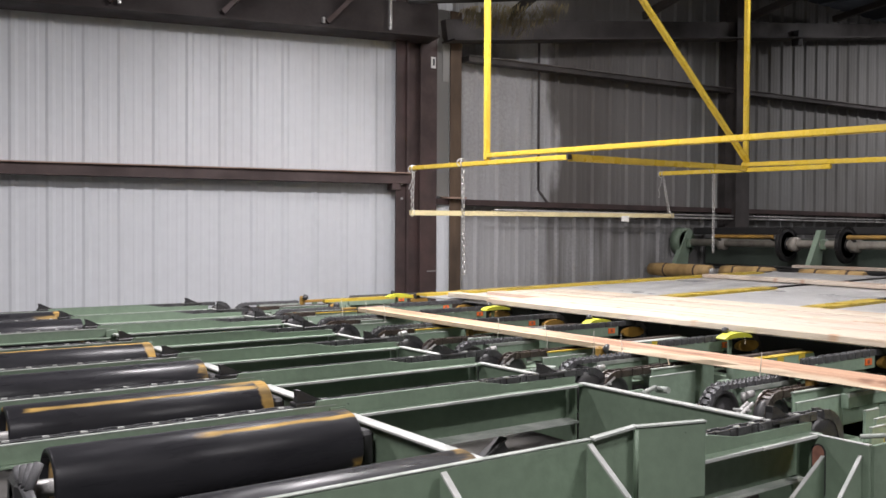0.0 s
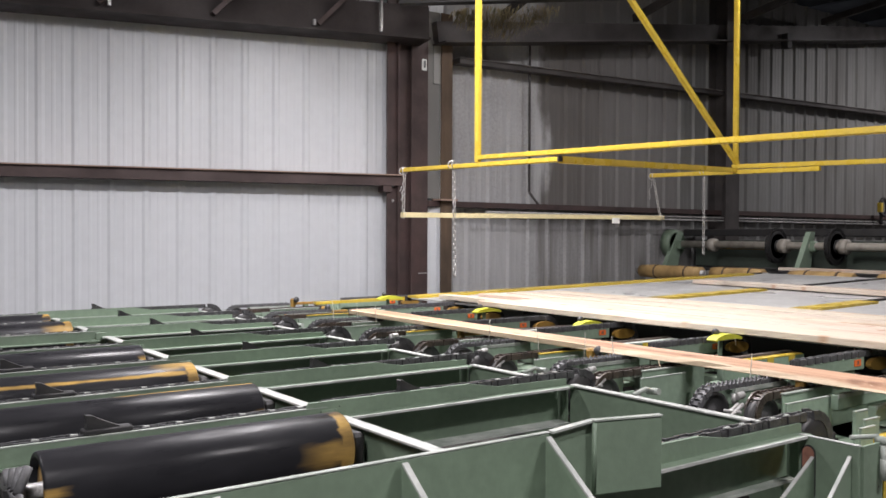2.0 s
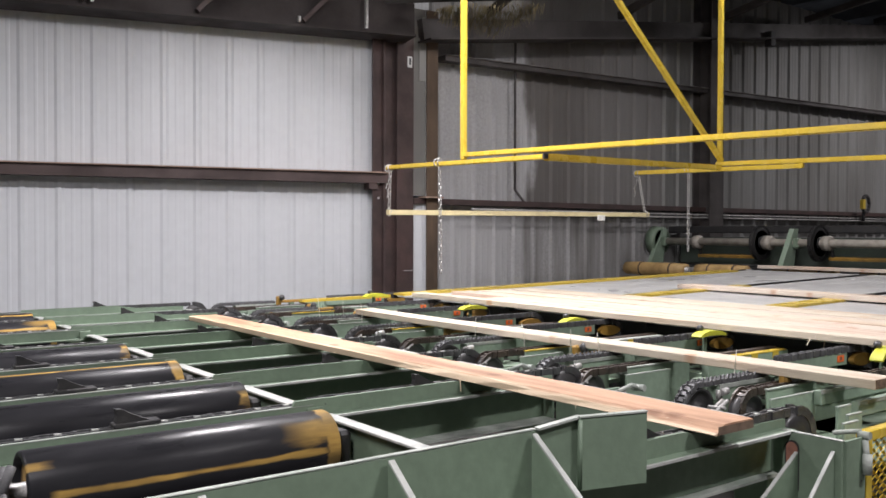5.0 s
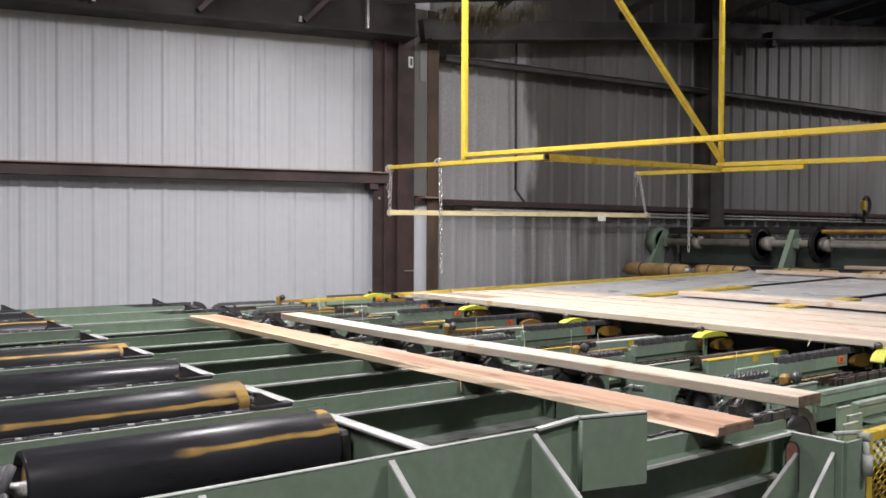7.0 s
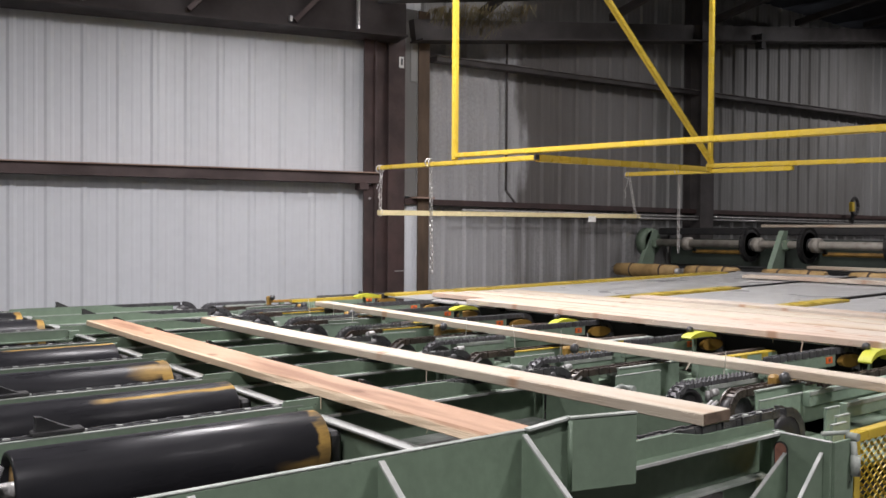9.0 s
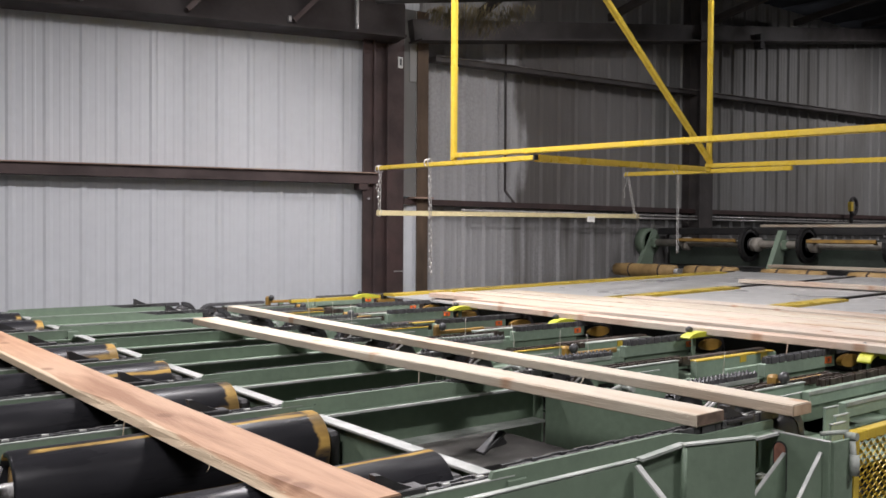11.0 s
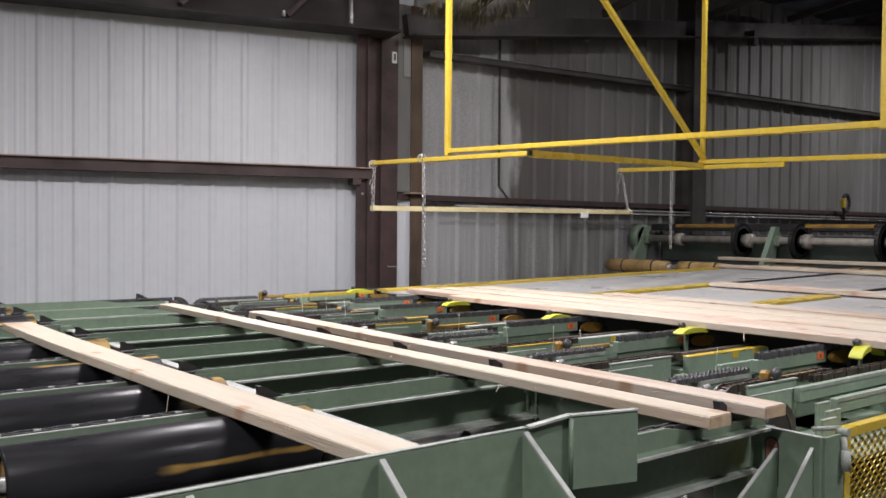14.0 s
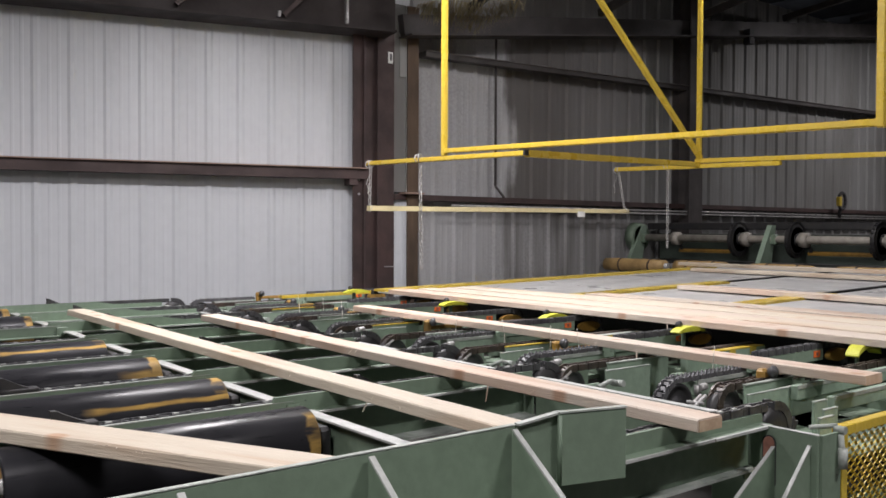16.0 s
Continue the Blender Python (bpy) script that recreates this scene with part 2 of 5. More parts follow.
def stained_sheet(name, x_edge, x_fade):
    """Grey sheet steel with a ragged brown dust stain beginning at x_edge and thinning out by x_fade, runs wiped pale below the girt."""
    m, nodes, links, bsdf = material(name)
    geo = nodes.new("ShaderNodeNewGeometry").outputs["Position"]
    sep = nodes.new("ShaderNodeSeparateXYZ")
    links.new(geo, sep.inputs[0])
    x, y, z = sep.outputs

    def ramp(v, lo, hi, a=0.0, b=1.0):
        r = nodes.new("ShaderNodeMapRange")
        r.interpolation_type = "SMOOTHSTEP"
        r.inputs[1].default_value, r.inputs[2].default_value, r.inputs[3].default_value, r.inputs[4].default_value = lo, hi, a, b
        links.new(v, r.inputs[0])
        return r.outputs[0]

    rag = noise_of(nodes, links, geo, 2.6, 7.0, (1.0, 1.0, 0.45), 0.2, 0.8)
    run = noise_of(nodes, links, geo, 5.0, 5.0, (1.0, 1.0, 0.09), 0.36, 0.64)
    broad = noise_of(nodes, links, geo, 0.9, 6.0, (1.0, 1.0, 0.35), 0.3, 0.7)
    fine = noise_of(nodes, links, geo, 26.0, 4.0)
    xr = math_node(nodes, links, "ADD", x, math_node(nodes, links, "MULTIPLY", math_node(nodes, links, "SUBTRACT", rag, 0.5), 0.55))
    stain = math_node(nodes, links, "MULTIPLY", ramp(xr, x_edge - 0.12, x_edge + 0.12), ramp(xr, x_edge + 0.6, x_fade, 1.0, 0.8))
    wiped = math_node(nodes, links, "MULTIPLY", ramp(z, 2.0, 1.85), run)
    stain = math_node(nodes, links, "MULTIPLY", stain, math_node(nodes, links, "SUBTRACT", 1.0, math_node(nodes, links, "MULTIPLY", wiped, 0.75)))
    # base grey kept below SHEET, so the wall's dimness is partly colour
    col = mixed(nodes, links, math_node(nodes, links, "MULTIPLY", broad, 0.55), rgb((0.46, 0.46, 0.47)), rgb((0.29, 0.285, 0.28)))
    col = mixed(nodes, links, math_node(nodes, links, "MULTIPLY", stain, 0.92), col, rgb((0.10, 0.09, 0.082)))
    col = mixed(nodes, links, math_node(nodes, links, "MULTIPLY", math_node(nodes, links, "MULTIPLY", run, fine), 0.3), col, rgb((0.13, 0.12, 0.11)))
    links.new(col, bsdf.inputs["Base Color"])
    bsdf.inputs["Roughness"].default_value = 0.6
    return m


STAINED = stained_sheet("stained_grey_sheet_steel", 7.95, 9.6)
m_, n_, l_, b_ = material("lamp_lens")
b_.inputs["Emission Color"].default_value = (1, 0.97, 0.92, 1)
b_.inputs["Emission Strength"].default_value = 12.0
LENS = m_


# ---- mesh helpers ----
def box(bm, x0, x1, y0, y1, z0, z1, bevel=0.0):
    vs = [bm.verts.new((x, y, z)) for x in (x0, x1) for y in (y0, y1) for z in (z0, z1)]
    fs = [(0, 1, 3, 2), (4, 6, 7, 5), (0, 4, 5, 1), (2, 3, 7, 6), (0, 2, 6, 4), (1, 5, 7, 3)]
    faces = [bm.faces.new([vs[i] for i in f]) for f in fs]
    if bevel:
        edges = list({e for f in faces for e in f.edges})
        bmesh.ops.bevel(bm, geom=edges, offset=bevel, segments=1, affect="EDGES")
    return vs


def boxed(x0, x1, y0, y1, z0, z1, bevel=0.0):
    bm = bmesh.new()
    box(bm, x0, x1, y0, y1, z0, z1, bevel)
    return bm


def prism(bm, pts, axis, a, b):
    """Extrudes a closed outline along an axis from a to b; pts are the other two coordinates in order."""
    def at(p, v):
        return {"x": (v, p[0], p[1]), "y": (p[0], v, p[1]), "z": (p[0], p[1], v)}[axis]
    lo = [bm.verts.new(at(p, a)) for p in pts]
    hi = [bm.verts.new(at(p, b)) for p in pts]
    bm.faces.new(lo)
    bm.faces.new(hi[::-1])
    n = len(pts)
    for i in range(n):
        bm.faces.new((lo[i], hi[i], hi[(i + 1) % n], lo[(i + 1) % n]))
    bmesh.ops.recalc_face_normals(bm, faces=bm.faces[:])


def tube(bm, p, q, r, n=12, r2=None, caps=True):
    """A round bar from p to q."""
    p, q = Vector(p), Vector(q)
    d = (q - p).normalized()
    a = d.orthogonal().normalized()
    b = d.cross(a)
    r2 = r if r2 is None else r2
    rings = []
    for c, rad in ((p, r), (q, r2)):
        rings.append([bm.verts.new(c + (a * math.cos(2 * math.pi * i / n) + b * math.sin(2 * math.pi * i / n)) * rad) for i in range(n)])
    for i in range(n):
        f = bm.faces.new((rings[0][i], rings[1][i], rings[1][(i + 1) % n], rings[0][(i + 1) % n]))
        f.smooth = True
    if caps:
        bm.faces.new(rings[0])
        bm.faces.new(rings[1][::-1])
    bmesh.ops.recalc_face_normals(bm, faces=bm.faces[:])


def lathe(bm, prof, axis, centre, n=28):
    """Turns a profile of (along, radius) round an axis through centre."""
    rings = []
    for s, r in prof:
        ring = []
        for i in range(n):
            a = 2 * math.pi * i / n
            u, v = r * math.cos(a), r * math.sin(a)
            o = {"x": (s, u, v), "y": (u, s, v), "z": (u, v, s)}[axis]
            ring.append(bm.verts.new(Vector(centre) + Vector(o)))
        rings.append(ring)
    for a, b in zip(rings, rings[1:]):
        for i in range(n):
            f = bm.faces.new((a[i], b[i], b[(i + 1) % n], a[(i + 1) % n]))
            f.smooth = True
    bm.faces.new(rings[0])
    bm.faces.new(rings[-1][::-1])
    bmesh.ops.recalc_face_normals(bm, faces=bm.faces[:])


def beam(bm, p, q, w, h):
    """A square bar from p to q, w wide, h high."""
    p, q = Vector(p), Vector(q)
    d = (q - p).normalized()
    side = d.cross(Vector((0, 0, 1)))
    side = Vector((1, 0, 0)) if side.length < 1e-3 else side.normalized()
    up = side.cross(d)
    vs = [bm.verts.new(c + side * sx * w / 2 + up * sz * h / 2) for c in (p, q) for sx, sz in ((-1, -1), (1, -1), (1, 1), (-1, 1))]
    bm.faces.new(vs[:4])
    bm.faces.new(vs[7:3:-1])
    for i in range(4):
        j = (i + 1) % 4
        bm.faces.new((vs[i], vs[4 + i], vs[4 + j], vs[j]))
    bmesh.ops.recalc_face_normals(bm, faces=bm.faces[:])


def mesh_of(name, bm, mat):
    me = bpy.data.meshes.new(name)
    bm.to_mesh(me)
    bm.free()
    me.materials.append(mat)
    return me


def part(name, bm, mat, parent, label=""):
    ob = new(name, mesh_of(name, bm, mat) if isinstance(bm, bmesh.types.BMesh) else bm)
    ob.parent = parent
    return tagged(ob, label)


def thing(name, label, category, at=(0, 0, 0), group="", kind=""):
    ob = new(name)
    ob.location = at
    ob.empty_display_size = 0.1
    return tagged(ob, label, category, group, kind)


def solid(name, bm, mat, label, category="", group="", kind=""):
    return tagged(new(name, mesh_of(name, bm, mat)), label, category, group, kind)


# ---- the hall ----
solid("floor", boxed(-8, 24, -8, 12, -0.2, 0), CONCRETE, "dusty dark concrete floor under the machine", kind="structure")
RIB = 0.342


def ribbed(bm, width, z0, z1, depth=0.032):
    """Trapezoid-ribbed sheet in the xz-plane, ribs towards -y, with two low swages between ribs."""
    prof = []
    for k in range(int(round(width / RIB))):
        o = k * RIB
        prof += [(o, 0), (o + 0.03, -depth), (o + 0.065, -depth), (o + 0.095, 0), (o + 0.155, 0), (o + 0.165, -0.0028), (o + 0.185, -0.0028), (o + 0.195, 0), (o + 0.245, 0), (o + 0.255, -0.0028), (o + 0.275, -0.0028), (o + 0.285, 0)]
    prof.append((width, 0))
    rows = []
    for z in (z0, z1):
        rows.append([bm.verts.new((x, y, z)) for x, y in prof])
    for i in range(len(prof) - 1):
        bm.faces.new((rows[0][i], rows[0][i + 1], rows[1][i + 1], rows[1][i]))
    back = [[bm.verts.new((x, 0.006, z)) for x in (0, width)] for z in (z0, z1)]
    bm.faces.new((back[0][1], back[0][0], back[1][0], back[1][1]))


def sheet_wall(name, origin, turn, count, z1, mats, label, depth=0.032):
    wall = thing(name, label, "wall", kind="structure")
    wall.matrix_world = pose(*origin, 0, 0, turn)
    bm = bmesh.new()
    ribbed(bm, 3 * RIB, 0.0, z1, depth)
    base = mesh_of("panel", bm, mats[0])
    shared = {id(mats[0]): base}
    for k in range(count):
        mat = mats[min(k, len(mats) - 1)]
        if id(mat) not in shared:
            shared[id(mat)] = base.copy()
            shared[id(mat)].materials[0] = mat
        p = part("panel", shared[id(mat)], None, wall)
        p.location = (k * 3 * RIB, 0, 0)
    part("backing", boxed(-0.02, count * 3 * RIB, 0.05, 0.12, 0, z1), DARKROOF, wall)
    return wall


# left wall runs obliquely up to the brown column, right wall along x
A_L = -14.5
U = Vector((math.cos(radians(A_L)), math.sin(radians(A_L)), 0))
NRM = Vector((-U.y, U.x, 0))
CORNER = Vector((5.55, 8.6, 0))
start = CORNER + U * (-0.345 - 0.035 - RIB * 36)
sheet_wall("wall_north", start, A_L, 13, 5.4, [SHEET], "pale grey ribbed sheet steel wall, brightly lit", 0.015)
sheet_wall("wall_east", (5.62, 8.62, 0), 0, 16, 5.6, [STAINED, STAINED, STAINED, STAINED, STAINED, GREYSHEET, GREYSHEET, GREYSHEET], "dusty grey ribbed sheet steel wall with dark stains, its dimness partly in the colour")
solid("wall_end", boxed(22.0, 22.2, -8, 9, 0, 6), DIMSHEET, "grey end wall of the hall, its dimness put into the colour", kind="structure")
solid("wall_south", boxed(-8, 22, -8.2, -8, 0, 6), GREYSHEET, "grey wall behind the machine", kind="structure")
solid("wall_west", boxed(-8.2, -8, -8, 12.5, 0, 6), GREYSHEET, "grey wall at the hall's end", kind="structure")

bm = bmesh.new()
box(bm, -8.2, 22.2, -8.2, 13, 6.0, 6.1)
for k in range(16):
    box(bm, -8 + k * 1.9, -7.85 + k * 1.9, -8, 12.5, 5.75, 6.0)
solid("ceiling", bm, DARKROOF, "dark sheet roof with purlins", kind="structure")


def along(s, off, z):
    """A point on the left wall: s along it from the corner, off in front of it."""
    p = CORNER + U * s - NRM * off
    return (p.x, p.y, z)


girt = thing("wall_girt", "brown steel girt with dust on its top ledge", "girt", kind="structure")
bm = bmesh.new()
beam(bm, along(-9, 0.13, 2.165), along(0.05, 0.13, 2.178), 0.20, 0.115)
part("channel", bm, BROWN, girt)
bm = bmesh.new()
beam(bm, along(-9, 0.15, 2.229), along(0.05, 0.15, 2.242), 0.24, 0.012)
part("ledge", bm, DUST, girt, "dusty pinkish top flange")
bm = bmesh.new()
box(bm, -0.05, 0.05, -0.1, 0.1, 2.05, 2.14)
clip = part("clip", bm, BROWN, girt)
clip.matrix_local = Matrix.Translation(along(-0.12, 0.12, 0)) @ pose(0, 0, 0, 0, 0, A_L)

eave = thing("eave_beam", "dark brown steel eave beam with braces", "beam", kind="structure")
bm = bmesh.new()
beam(bm, along(-9, 0.28, 3.92), along(0.3, 0.28, 3.968), 0.30, 0.36)
part("beam_web", bm, EAVEBROWN, eave)
bm = bmesh.new()
beam(bm, along(-9, 0.28, 3.73), along(0.3, 0.28, 3.783), 0.42, 0.025)
part("lower_flange", bm, EAVEBROWN, eave)
for s in (-4.3, -3.2, -2.1, -1.0):
    bm = bmesh.new()
    beam(bm, along(s, 0.5, 3.82), along(s + 0.75, 0.5, 4.6), 0.05, 0.05)
    part("brace", bm, BROWN, eave)
for s in (-3.1, -1.05, -0.3):
    bm = bmesh.new()
    beam(bm, along(s, 0.52, 3.80), along(s, 0.52, 3.86 if s < -0.5 else 4.6), 0.03, 0.03)
    part("hanger", bm, BRIGHT, eave)

dark_beam = thing("roof_beam", "dark roof beam along the dim wall", "beam", kind="structure")
bm = bmesh.new()
beam(bm, (6.0, 8.42, 3.94), (19.9, 8.42, 5.865), 0.22, 0.25)
part("beam_web", bm, SOOTCOL, dark_beam)
bm = bmesh.new()
beam(bm, (6.0, 8.30, 3.805), (19.9, 8.30, 5.73), 0.30, 0.02)
part("lower_flange", bm, SOOTCOL, dark_beam)
for k in range(6):
    bm = bmesh.new()
    beam(bm, (7.0 + 2.4 * k, 8.3, 4.28 + 0.33 * k), (6.2 + 2.4 * k, 2.0, 5.75), 0.07, 0.10)
    part("rafter", bm, SOOTCOL, dark_beam)
bm = bmesh.new()
box(bm, 13.0, 13.12, 8.20, 8.32, 4.66, 4.90)
part("clip", bm, DARKROOF, dark_beam)


def column(name, x, y, w, d, z1, mat, label):
    c = thing(name, label, "column", (x, y, 0), kind="structure")
    part("web", boxed(-0.012, 0.012, -d / 2, d / 2, 0, z1), mat, c)
    part("flange", boxed(-w / 2, w / 2, -d / 2 - 0.02, -d / 2, 0, z1, 0.003), mat, c)
    part("flange", boxed(-w / 2, w / 2, d / 2, d / 2 + 0.02, 0, z1, 0.003), mat, c)
    return c


c = column("steel_column", 5.82, 8.46, 0.235, 0.06, 4.5, BROWN, "red-brown steel column at the bend of the wall")
part("side_plate", boxed(-0.435, -0.30, -0.02, 0.0, 0, 4.5, 0.003), BROWN, c)
part("side_plate", boxed(-0.30, -0.118, 0.02, 0.035, 0, 4.5, 0.003), BROWN, c)
part("lip", boxed(-0.31, -0.285, -0.06, 0.02, 0, 4.5, 0.003), BROWN, c)
sign = part("label", boxed(0.02, 0.085, -0.068, -0.053, 3.49, 3.62, 0.003), WHITE, c, "small white paper notice")
part("bars", boxed(0.038, 0.066, -0.0715, -0.0685, 3.52, 3.60), CHAINM, c)
part("strap", boxed(-0.02, 0.118, -0.06, -0.052, 1.10, 1.112), BRIGHT, c)
for z in (1.95, 2.12, 3.9, 4.0):
    bm = bmesh.new()
    tube(bm, (-0.36, -0.035, z), (-0.36, -0.02, z), 0.014, 8)
    part("bolt", bm, BRIGHT, c)
c = column("old_post", 6.2, 8.46, 0.165, 0.10, 4.2, RUSTY, "rusty brown timber-coloured steel post")
part("foot_plate", boxed(-0.16, 0.12, -0.14, 0.05, 1.966, 1.985), DUST, c)
# added strip: covers the wall sheet here with a darker grey
part("dark_wall_strip", boxed(-0.27, -0.085, -0.045, -0.035, 1.99, 4.2), GREYSHEET, c, "grey strip laid over the wall sheet to darken it")
part("splice", boxed(-0.19, -0.09, -0.06, -0.046, 3.35, 3.86, 0.003), MIDSHEET, c, "pale splice plate")
c = column("steel_column", 11.6, 8.40, 0.34, 0.3, 5.4, SOOTCOL, "dark dusty steel column against the dim wall")

low = thing("wall_girt", "dark brown girt along the dim wall", "girt", kind="structure")
part("channel", boxed(5.95, 22, 8.42, 8.60, 1.895, 1.965), BROWN, low)
for cz in (1.845, 1.80):
    bm = bmesh.new()
    tube(bm, (6.8 if cz > 1.82 else 8.9, 8.39, cz), (20.0, 8.39, cz), 0.013, 8)
    part("conduit", bm, BRIGHT, low, "grey conduit")
up = thing("wall_girt", "dark upper girt along the dim wall", "girt", kind="structure")
bm = bmesh.new()
beam(bm, (6.4, 8.48, 3.67), (22, 8.48, 4.04), 0.16, 0.062)
part("channel", bm, SOOTCOL, up)
# paler ledge: dust plus the light on the girt's top, as colour
bm = bmesh.new()
beam(bm, (6.4, 8.47, 3.706), (22, 8.47, 4.076), 0.19, 0.010)
part("ledge", bm, DULLDUST, up, "grey dusty top flange, its lit top put into the colour")
pipe = thing("conduit", "thin grey vertical conduit bent at its foot", "conduit")
bm = bmesh.new()
tube(bm, (7.62, 8.5, 2.12), (7.62, 8.5, 4.2), 0.016, 8)
tube(bm, (7.62, 8.5, 2.12), (7.80, 8.45, 1.90), 0.016, 8)
part("run", bm, SOOTCOL, pipe)
box_y = thing("valve", "dark pipe bend with a small yellow valve body", "valve")
bm = bmesh.new()
for k in range(12):
    a0, a1 = 0.5236 * k, 0.5236 * (k + 1)
    tube(bm, (16.35 + 0.13 * math.cos(a0), 8.3, 2.12 + 0.16 * math.sin(a0)), (16.35 + 0.13 * math.cos(a1), 8.3, 2.12 + 0.16 * math.sin(a1)), 0.03, 8)
tube(bm, (16.35, 8.34, 1.8), (16.35, 8.34, 1.98), 0.03, 8)
part("pipe", bm, DARKROOF, box_y)
part("body", boxed(16.12, 16.20, 8.22, 8.3, 2.02, 2.2, 0.01), YELLOW, box_y)

# ---- unseen lamps added above the machine ----
for x, y, z, power in LAMPS:
    lamp = thing("unseen_ceiling_lamp", "long white high-bay lamp out of view, added to light the hall", "lamp", (x, y, z), "ceiling lamps")
    part("housing", boxed(-0.65, 0.65, -0.17, 0.17, 0.02, 0.12, 0.01), WHITE, lamp)
    part("diffuser", boxed(-0.6, 0.6, -0.14, 0.14, 0.0, 0.018), LENS, lamp)
    bm = bmesh.new()
    for sx in (-0.5, 0.5):
        tube(bm, (sx, 0, 0.12), (sx, 0, 6.0 - z), 0.006, 6)
    part("hanger", bm, BRIGHT, lamp)
    light = bpy.data.lights.new("lamp", "AREA")
    light.shape, light.size, light.size_y, light.energy, light.color = "RECTANGLE", 1.2, 0.28, power, (1.0, 0.955, 0.99)
    ob = new("lamp_light", light)
    ob.location = (x, y, z - 0.02)

# ---- yellow suspended frame ----
YF = thing("suspended_frame", "yellow tube frame hung over the deck", "frame")


def ybar(name, p, q, s=0.05):
    bm = bmesh.new()
    beam(bm, p, q, s, s)
    bmesh.ops.bevel(bm, geom=bm.edges[:], offset=0.006, segments=2, affect="EDGES")
    return part(name, bm, YELLOW, YF)


X1, X2 = 4.36, 7.74
ybar("post", (X1, 5.48, 2.14), (X1, 5.48, 5.8), 0.044)
ybar("post", (X1, 2.02, 2.06), (X1, 2.02, 5.8), 0.044)
ybar("post", (X2, 5.46, 2.26), (X2, 5.46, 5.8), 0.046)
ybar("rail", (X1, 5.50, 2.178), (X1, 2.0, 2.085), 0.038)
ybar("rail", (X2, 5.50, 2.275), (X2, 1.2, 2.155), 0.045)
ybar("arm", (X1, 6.6, 2.14), (X1, 4.54, 2.10), 0.038)
ybar("arm", (X2, 6.58, 2.24), (X2, 4.53, 2.20), 0.045)
ybar("crosstie", (X1 + 0.03, 4.56, 2.10), (X2, 5.46, 2.235), 0.05)
ybar("brace", (X2, 5.44, 2.3), (6.15, 5.46, 3.71), 0.05)
ybar("brace", (6.15, 5.46, 3.71), (4.9, 5.47, 4.83), 0.05)
part("end_cap", boxed(X1 - 0.02, X1 + 0.02, 4.528, 4.545, 2.085, 2.12), BLACK, YF)


def hang_chain(name, p, q, label, tied=False):
    """A chain of flat oval links from p down to q."""
    p, q = Vector(p), Vector(q)
    ch = thing(name, label, "chain", p)
    n = max(3, int((q - p).length / 0.034))
    bm = bmesh.new()
    for i in range(n):
        c = (q - p) * ((i + 0.5) / n)
        w, t = (0.011, 0.004) if i % 2 else (0.004, 0.011)
        for sgn in (-1, 1):
            o = Vector((w * sgn if i % 2 else 0, 0 if i % 2 else t * sgn, 0))
            tube(bm, c + o + Vector((0, 0, 0.021)), c + o - Vector((0, 0, 0.021)), 0.0045, 6)
    part("chain_run", bm, BRIGHT, ch)
    bm = bmesh.new()
    for c, tilt in ((Vector((0, 0, 0.0)), 0.4), (Vector((0, 0.02, 0.0)), -0.5)):
        ring = [c + Vector((0.034 * math.cos(a), 0.034 * tilt * math.cos(a), 0.034 * math.sin(a))) for a in [math.pi * k / 5 for k in range(10)]]
        for a, b in zip(ring, ring[1:] + ring[:1]):
            tube(bm, a, b, 0.005, 6, caps=False)
    part("top_loop", bm, BRIGHT, ch, "chain looped round the arm")
    if tied:
        bm = bmesh.new()
        ring = [q - p + Vector((0.006 * math.sin(3 * a), 0.036 * math.cos(a), -0.012 + 0.034 * math.sin(a))) for a in [math.pi * k / 5 for k in range(10)]]
        for a, b in zip(ring, ring[1:] + ring[:1]):
            tube(bm, a, b, 0.005, 6, caps=False)
        part("bottom_loop", bm, BRIGHT, ch, "chain looped round the bar")
        bm = bmesh.new()
        for k in range(9):
            c = Vector((0.012 * math.sin(k), 0.02 + 0.004 * k, -0.03 - 0.026 * k))
            tube(bm, c, c + Vector((0.009 * math.cos(2 * k), 0.006, -0.022)), 0.005, 6)
        part("loose_end", bm, BRIGHT, ch)
    return ch


hang_chain("hanging_chain", (X1, 6.54, 2.13), (X1, 6.56, 1.75), "short galvanised chain holding a wooden bar", True)
hang_chain("hanging_chain", (X2, 6.54, 2.23), (X2 + 0.12, 6.54, 1.78), "short galvanised chain holding a wooden bar", True)
hang_chain("hanging_chain", (X1, 5.80, 2.14), (X1, 5.78, 1.21), "long galvanised chain hanging free")
hang_chain("hanging_chain", (X2, 5.85, 2.25), (X2, 5.85, 1.36), "long galvanised chain hanging free")
bm = bmesh.new()
beam(bm, (X1 - 0.02, 6.55, 1.735), (X2 + 0.17, 6.54, 1.765), 0.05, 0.045)
swing = thing("swing_bar", "pale wooden bar with white tag hung on two chains", "bar")
part("batten", bm, STRAW, swing)
part("tag", boxed(7.05, 7.16, 6.51, 6.5225, 1.69, 1.75), WHITE, swing, "small white tag")

# ---- dust clump under the roof ----
bm = bmesh.new()
rng = random.Random(4)
